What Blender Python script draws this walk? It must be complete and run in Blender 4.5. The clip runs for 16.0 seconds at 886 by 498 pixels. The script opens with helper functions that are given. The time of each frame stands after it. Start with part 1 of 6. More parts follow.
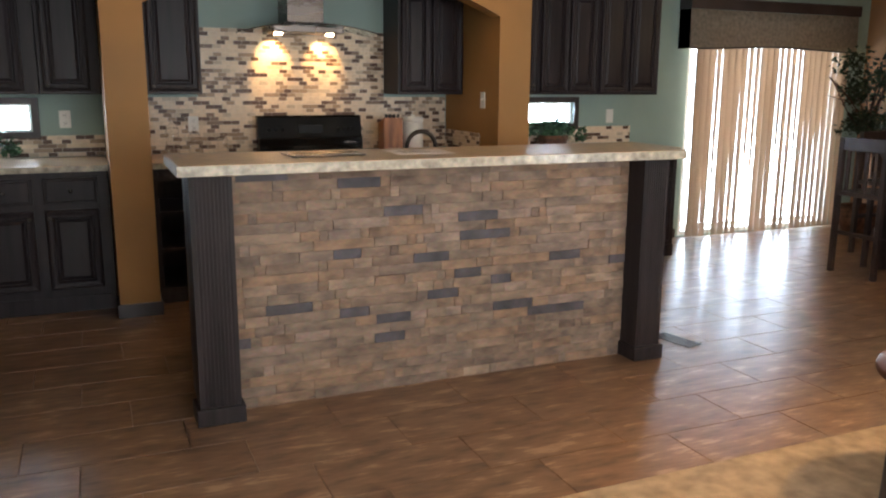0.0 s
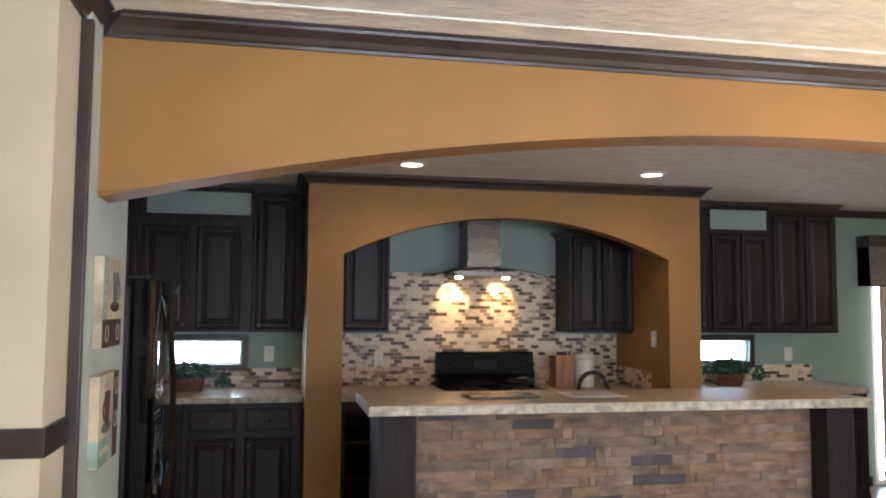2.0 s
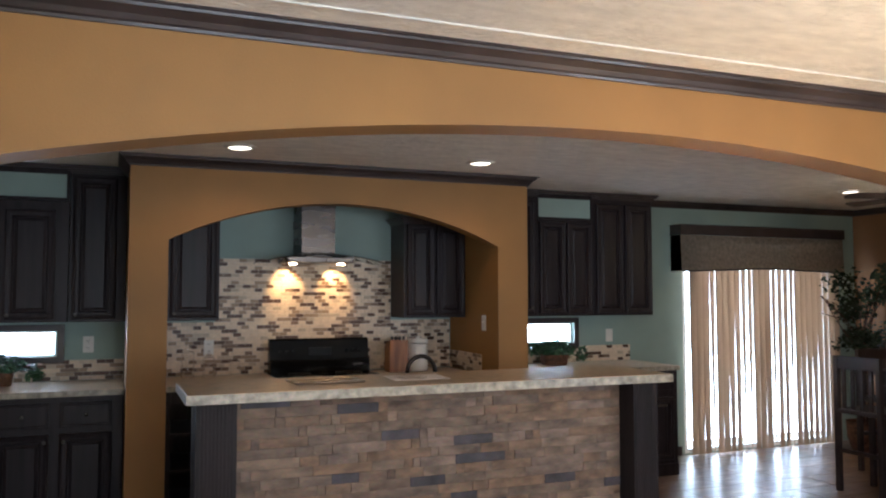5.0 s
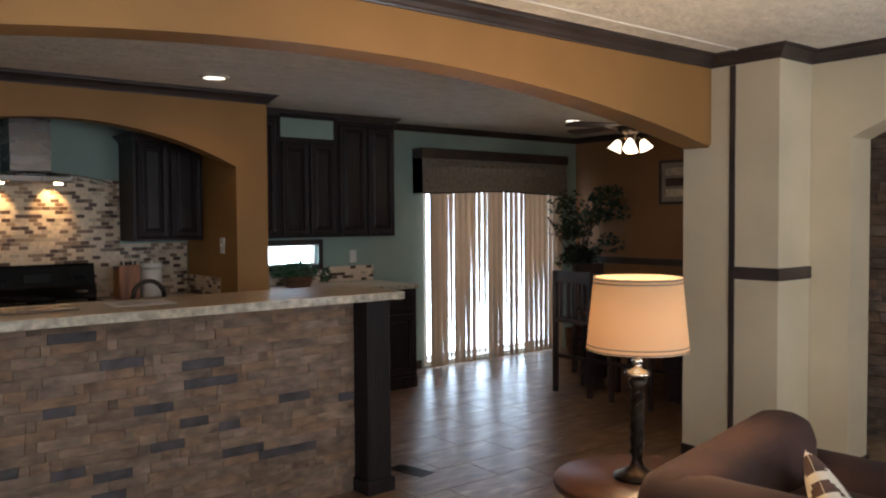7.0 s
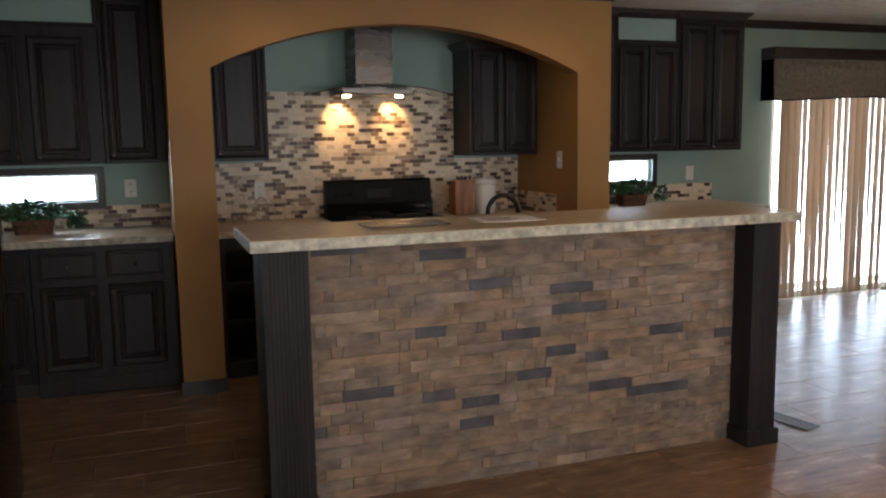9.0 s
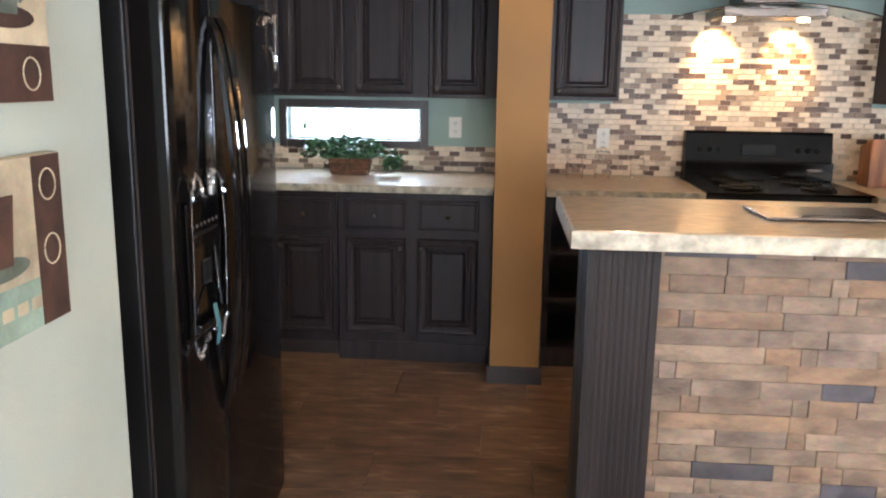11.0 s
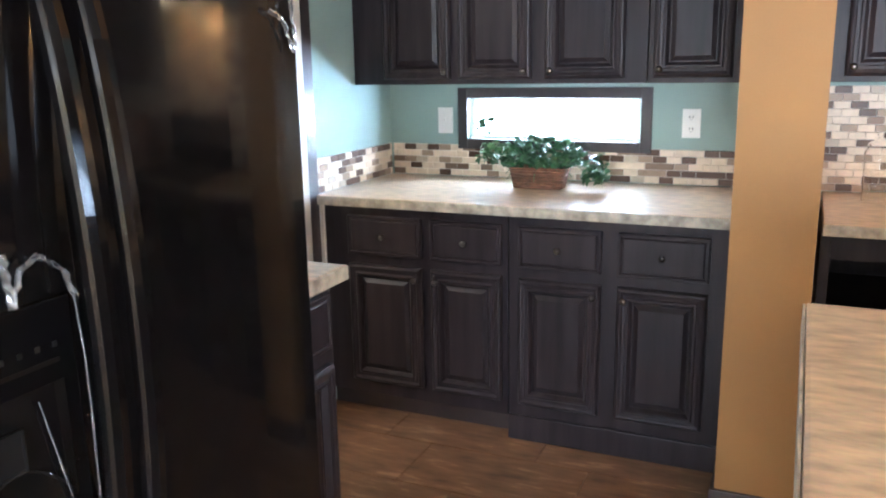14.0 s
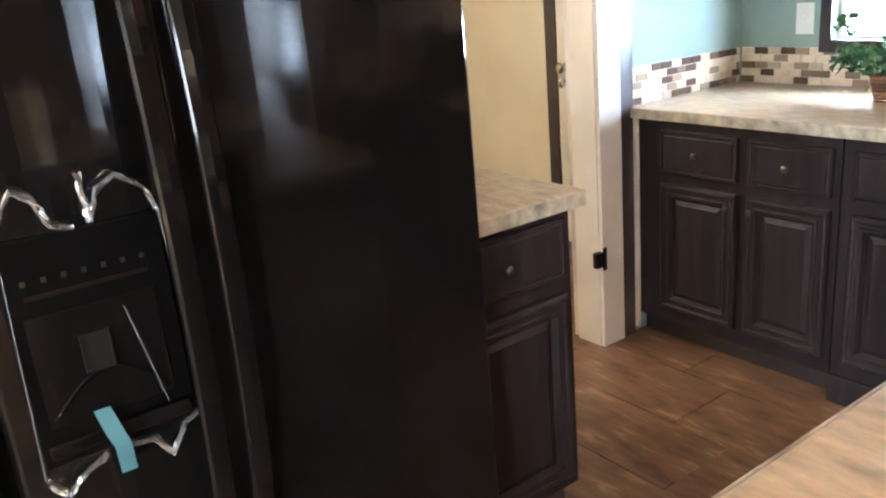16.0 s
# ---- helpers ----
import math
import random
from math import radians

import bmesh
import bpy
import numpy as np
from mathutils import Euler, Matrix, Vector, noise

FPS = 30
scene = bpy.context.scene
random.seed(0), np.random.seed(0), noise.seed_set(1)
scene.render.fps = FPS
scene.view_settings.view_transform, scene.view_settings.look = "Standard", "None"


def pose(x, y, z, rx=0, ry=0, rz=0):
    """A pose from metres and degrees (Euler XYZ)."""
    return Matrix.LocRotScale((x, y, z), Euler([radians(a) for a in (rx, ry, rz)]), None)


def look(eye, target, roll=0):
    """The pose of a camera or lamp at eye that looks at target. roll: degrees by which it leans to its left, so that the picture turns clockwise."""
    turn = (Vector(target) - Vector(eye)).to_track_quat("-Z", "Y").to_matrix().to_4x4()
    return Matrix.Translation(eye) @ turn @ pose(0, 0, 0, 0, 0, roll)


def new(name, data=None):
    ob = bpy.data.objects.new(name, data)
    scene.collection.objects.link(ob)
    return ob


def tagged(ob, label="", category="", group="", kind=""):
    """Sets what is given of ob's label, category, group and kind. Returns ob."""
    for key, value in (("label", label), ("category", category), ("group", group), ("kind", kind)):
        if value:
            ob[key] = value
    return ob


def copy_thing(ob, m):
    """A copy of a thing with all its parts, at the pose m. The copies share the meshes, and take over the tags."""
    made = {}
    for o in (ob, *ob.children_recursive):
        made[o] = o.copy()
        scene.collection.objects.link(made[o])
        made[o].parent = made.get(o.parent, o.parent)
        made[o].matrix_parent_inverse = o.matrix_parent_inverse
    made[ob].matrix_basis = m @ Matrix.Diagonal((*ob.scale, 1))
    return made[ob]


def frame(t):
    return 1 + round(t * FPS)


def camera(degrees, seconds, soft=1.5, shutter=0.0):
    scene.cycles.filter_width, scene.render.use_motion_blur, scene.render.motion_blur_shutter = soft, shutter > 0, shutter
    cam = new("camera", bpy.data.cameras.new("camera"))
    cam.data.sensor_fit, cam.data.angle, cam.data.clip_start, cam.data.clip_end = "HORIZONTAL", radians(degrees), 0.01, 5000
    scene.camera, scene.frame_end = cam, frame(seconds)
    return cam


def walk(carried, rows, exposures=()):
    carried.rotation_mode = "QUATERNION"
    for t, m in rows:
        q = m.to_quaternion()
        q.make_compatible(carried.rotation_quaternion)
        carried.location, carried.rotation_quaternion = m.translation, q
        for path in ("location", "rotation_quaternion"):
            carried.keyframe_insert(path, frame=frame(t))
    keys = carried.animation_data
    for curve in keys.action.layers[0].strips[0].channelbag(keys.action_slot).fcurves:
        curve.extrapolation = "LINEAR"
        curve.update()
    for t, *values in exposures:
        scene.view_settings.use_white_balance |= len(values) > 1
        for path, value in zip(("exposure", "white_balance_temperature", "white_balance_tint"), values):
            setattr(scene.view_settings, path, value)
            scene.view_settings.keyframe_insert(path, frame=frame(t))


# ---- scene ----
cam = camera(57.1, 16.0, soft=2.1)
METRES, EYE, TILT, LEAN, TURN = 4.26, 1.42, 0.0, 0.0, -23.4
ROWS = [
    (0.0, 0.0, 0.0, 0.0, 0.08, -11.52, -0.37),
    (0.5, 0.0131, -0.0283, 0.0094, 3.62, -9.3, -0.53),
    (1.0, 0.0106, -0.0411, 0.0185, 4.71, -3.23, 0.12),
    (1.5, 0.0111, -0.0466, 0.0211, 5.28, 0.64, -0.43),
    (2.0, -0.0009, -0.0554, 0.0238, 11.83, 4.11, -0.44),
    (2.5, -0.0042, -0.0604, 0.0224, 19.2, 4.66, -0.17),
    (3.0, -0.0013, -0.06, 0.0215, 20.95, 3.52, -0.47),
    (3.5, 0.0043, -0.0589, 0.0226, 18.78, 3.13, -0.6),
    (4.0, 0.0111, -0.0608, 0.023, 14.18, 4.33, -0.65),
    (4.5, 0.0203, -0.0589, 0.0226, 7.14, 4.18, 0.0),
    (5.0, 0.0256, -0.0555, 0.0215, 1.28, 3.25, 0.08),
    (7.5, 0.0569, -0.0522, 0.0146, -16.61, -3.06, 0.22),
    (8.0, 0.037, -0.0289, 0.0093, -10.08, -5.15, -0.1),
    (8.5, -0.0031, 0.0263, 0.0114, -1.35, -4.12, 0.39),
    (9.0, -0.0379, 0.0774, 0.0049, 3.62, -7.56, 0.9),
    (9.5, -0.0593, 0.1503, 0.0046, 14.62, -7.47, 0.63),
    (10.0, -0.0721, 0.2084, 0.0012, 21.1, -10.49, 0.46),
    (12.5, -0.1597, 0.4784, 0.005, 35.29, -12.33, 0.06),
    (13.0, -0.1708, 0.5195, 0.0038, 39.31, -12.42, 1.61),
    (13.5, -0.1724, 0.5667, 0.0044, 44.7, -12.46, -0.51),
    (14.0, -0.1877, 0.602, 0.0022, 47.22, -13.02, 1.05),
    (14.5, -0.2123, 0.6434, 0.0052, 48.18, -14.28, 2.82),
    (15.0, -0.2125, 0.6855, 0.0005, 59.9, -15.3, 2.75),
    (15.5, -0.1758, 0.712, -0.0036, 71.72, -16.52, 4.09),
    (16.0, -0.1664, 0.7166, -0.0018, 76.94, -18.12, 4.9),
]
walk(cam, [(t, pose(0, 0, EYE, TILT, LEAN, TURN) @ pose(METRES * x, METRES * y, METRES * z, 90 + pitch, roll, yaw)) for t, x, y, z, yaw, pitch, roll in ROWS],
     [(0, -0.25, 6150, 10), (1.5, -0.35, 5850, 10), (3.5, -0.55, 5550, 10), (5, -0.8, 5600, 10), (7.5, -1.5, 6000, 10), (8.5, -1.35, 6150, 10), (9, -0.95, 6100, 10), (9.5, -0.05, 5800, 10), (10, 0.40, 5750, 10), (12.5, 0.97, 5650, 10), (14, 1.5, 5400, 10), (16, 1.65, 5750, 10)])

# ---- light ----
world = bpy.data.worlds.new("world")
scene.world = world
world.use_nodes = True
wn = world.node_tree
sky = wn.nodes.new("ShaderNodeTexSky")
sky.sky_type, sky.sun_disc = "NISHITA", False
sky.sun_elevation, sky.sun_rotation = radians(40), radians(158)
wn.nodes["Background"].inputs[1].default_value = 0.12
wn.links.new(sky.outputs[0], wn.nodes["Background"].inputs[0])


def lamp(name, kind, m, energy, colour=(1, 1, 1), **more):
    data = bpy.data.lights.new(name, kind)
    data.energy, data.color = energy, colour
    for k, v in more.items():
        if k == "size":
            data.size = v
        elif k == "size_y":
            data.shape, data.size_y = "RECTANGLE", v
        elif k == "spot":
            data.spot_size, data.spot_blend = radians(v), 0.6
        elif k == "radius":
            data.shadow_soft_size = v
    ob = new(name, data)
    ob.matrix_world = m
    return ob


sun = lamp("sun", "SUN", look((1.5, -9, 9), (0, 0, 0)), 5.0, (1, 0.95, 0.87))
sun.data.angle = radians(0.5)
WARM = (1, 0.72, 0.42)
DAY = (0.72, 0.86, 1.0)

# ---- measures of the place ----
CEIL = 2.40          # kitchen ceiling
LCEIL = 2.445        # living room ceiling
TY, CY = 2.33, 2.075  # corner moulding and outer corner of the hall wall
WY = 6.10            # kitchen back wall
AY, AB = 5.17, 5.31  # arch wall front and back
HY, HB = 2.49, 2.68  # living room header
LX = -0.655          # picture wall
HX = -0.682          # end face of the hall wall
RX = 4.45            # right stub wall
SX = -1.50           # side wall by the counter
EX = 7.30            # dining side wall
BAR_TOP = 1.10

# ---- materials ----


def mat(name, base, rough=0.6, metal=0.0, coat=0.0, noise_scale=6.0, amount=0.12, fine=90.0, bump=0.05, stretch=(1, 1, 1),
        vary=0.0, island=False, hue=None, spec=0.5, depth=0.004, soft=0.22, rvar=0.08):
    m = bpy.data.materials.new(name)
    m.use_nodes = True
    nt = m.node_tree
    N, L = nt.nodes, nt.links
    b = N["Principled BSDF"]
    b.inputs["Roughness"].default_value, b.inputs["Metallic"].default_value = rough, metal
    b.inputs["Coat Weight"].default_value = coat
    b.inputs["Specular IOR Level"].default_value = spec
    co = N.new("ShaderNodeTexCoord")
    mp = N.new("ShaderNodeMapping")
    mp.inputs["Scale"].default_value = stretch
    L.new(co.outputs["Object"], mp.inputs[0])
    n1, n2 = N.new("ShaderNodeTexNoise"), N.new("ShaderNodeTexNoise")
    n1.inputs["Scale"].default_value, n2.inputs["Scale"].default_value = noise_scale, fine
    n1.inputs["Detail"].default_value, n2.inputs["Detail"].default_value = 5, 3
    vec = mp.outputs[0]
    rnd = None
    if vary or hue:
        src = N.new("ShaderNodeNewGeometry").outputs["Random Per Island"] if island else N.new("ShaderNodeObjectInfo").outputs["Random"]
        rnd = src
        ad = N.new("ShaderNodeVectorMath")
        ad.operation = "MULTIPLY_ADD"
        cx = N.new("ShaderNodeCombineXYZ")
        ml = N.new("ShaderNodeMath")
        ml.operation = "MULTIPLY"
        ml.inputs[1].default_value = 37.0
        L.new(src, ml.inputs[0])
        for i in range(3):
            L.new(ml.outputs[0], cx.inputs[i])
        ad.inputs[1].default_value = (1, 1, 1)
        L.new(vec, ad.inputs[0])
        L.new(cx.outputs[0], ad.inputs[2])
        vec = ad.outputs[0]
    L.new(vec, n1.inputs["Vector"])
    L.new(vec, n2.inputs["Vector"])
    ramp = N.new("ShaderNodeValToRGB")
    lo = [c * (1 - amount * 2.2) for c in base]
    hi = [min(1, c * (1 + amount * 2.2)) for c in base]
    ramp.color_ramp.elements[0].position, ramp.color_ramp.elements[1].position = 0.5 - soft, 0.5 + soft
    ramp.color_ramp.elements[0].color, ramp.color_ramp.elements[1].color = (*lo, 1), (*hi, 1)
    L.new(n1.outputs["Fac"], ramp.inputs[0])
    out = ramp.outputs[0]
    if hue:
        pick = N.new("ShaderNodeValToRGB")
        pick.color_ramp.interpolation = "CONSTANT"
        els = pick.color_ramp.elements
        for k, (p, c) in enumerate(hue):
            e = els[k] if k < 2 else els.new(p)
            e.position, e.color = p, (*c, 1)
        L.new(rnd, pick.inputs[0])
        mx = N.new("ShaderNodeMix")
        mx.data_type, mx.blend_type = "RGBA", "MULTIPLY"
        mx.inputs[0].default_value = 1
        L.new(out, mx.inputs[6])
        L.new(pick.outputs[0], mx.inputs[7])
        out = mx.outputs[2]
    f = N.new("ShaderNodeMix")
    f.data_type, f.blend_type = "RGBA", "OVERLAY"
    f.inputs[0].default_value = amount
    L.new(out, f.inputs[6])
    L.new(n2.outputs["Color"], f.inputs[7])
    out = f.outputs[2]
    if vary:
        hs = N.new("ShaderNodeHueSaturation")
        mr = N.new("ShaderNodeMapRange")
        mr.inputs[3].default_value, mr.inputs[4].default_value = 1 - vary, 1 + vary
        L.new(rnd, mr.inputs[0])
        L.new(mr.outputs[0], hs.inputs["Value"])
        L.new(out, hs.inputs["Color"])
        out = hs.outputs[0]
    L.new(out, b.inputs["Base Color"])
    rr = N.new("ShaderNodeMapRange")
    rr.inputs[3].default_value, rr.inputs[4].default_value = max(0, rough - rvar), min(1, rough + rvar)
    L.new(n1.outputs["Fac"], rr.inputs[0])
    L.new(rr.outputs[0], b.inputs["Roughness"])
    if bump:
        bp = N.new("ShaderNodeBump")
        bp.inputs["Strength"].default_value, bp.inputs["Distance"].default_value = bump, depth
        L.new(n2.outputs["Fac"], bp.inputs["Height"])
        L.new(bp.outputs[0], b.inputs["Normal"])
    return m


def glow(name, colour, strength):
    m = bpy.data.materials.new(name)
    m.use_nodes = True
    b = m.node_tree.nodes["Principled BSDF"]
    b.inputs["Base Color"].default_value = (*colour, 1)
    b.inputs["Emission Color"].default_value = (*colour, 1)
    b.inputs["Emission Strength"].default_value = strength
    return m


def glass_mat(name, rough=0.0, tint=(1, 1, 1)):
    m = bpy.data.materials.new(name)
    m.use_nodes = True
    b = m.node_tree.nodes["Principled BSDF"]
    b.inputs["Base Color"].default_value = (*tint, 1)
    b.inputs["Transmission Weight"].default_value = 1
    b.inputs["Roughness"].default_value = rough
    b.inputs["IOR"].default_value = 1.45
    return m


def floor_material():
    """Wood-look porcelain: soft streaks of dark, mid and tan brown along the plank, at two scales."""
    m = bpy.data.materials.new("wood_look_tile")
    m.use_nodes = True
    nt = m.node_tree
    N, L = nt.nodes, nt.links
    b = N["Principled BSDF"]
    co, info = N.new("ShaderNodeTexCoord"), N.new("ShaderNodeObjectInfo")
    shift = N.new("ShaderNodeMath")
    shift.operation, shift.inputs[1].default_value = "MULTIPLY", 23.0
    L.new(info.outputs["Random"], shift.inputs[0])
    maps = []
    for s in ((1.3, 3.4, 1.0), (1.0, 5.0, 1.0)):
        mp = N.new("ShaderNodeMapping")
        mp.inputs["Scale"].default_value = s
        L.new(co.outputs["Object"], mp.inputs["Vector"])
        maps.append(mp)
    big, grain = N.new("ShaderNodeTexNoise"), N.new("ShaderNodeTexNoise")
    for n, mp, s, d, r in ((big, maps[0], 4.2, 3.0, 0.5), (grain, maps[1], 9.0, 4.0, 0.55)):
        n.noise_dimensions = "4D"
        n.inputs["Scale"].default_value, n.inputs["Detail"].default_value, n.inputs["Roughness"].default_value = s, d, r
        L.new(mp.outputs[0], n.inputs["Vector"])
        L.new(shift.outputs[0], n.inputs["W"])
    add = N.new("ShaderNodeMix")
    add.inputs[0].default_value = 0.36
    L.new(big.outputs["Fac"], add.inputs[2])
    L.new(grain.outputs["Fac"], add.inputs[3])
    ramp = N.new("ShaderNodeValToRGB")
    e = ramp.color_ramp.elements
    e[0].position, e[0].color = 0.37, (0.105, 0.058, 0.036, 1)
    e[1].position, e[1].color = 0.63, (0.38, 0.245, 0.145, 1)
    for p, c in ((0.44, (0.165, 0.092, 0.053, 1)), (0.56, (0.235, 0.137, 0.078, 1))):
        k = e.new(p)
        k.color = c
    L.new(add.outputs[0], ramp.inputs[0])
    hs, mr = N.new("ShaderNodeHueSaturation"), N.new("ShaderNodeMapRange")
    mr.inputs[3].default_value, mr.inputs[4].default_value = 0.94, 1.06
    L.new(info.outputs["Random"], mr.inputs[0])
    L.new(mr.outputs[0], hs.inputs["Value"])
    L.new(ramp.outputs[0], hs.inputs["Color"])
    L.new(hs.outputs[0], b.inputs["Base Color"])
    b.inputs["Roughness"].default_value = 0.30
    b.inputs["Specular IOR Level"].default_value = 0.42
    return m


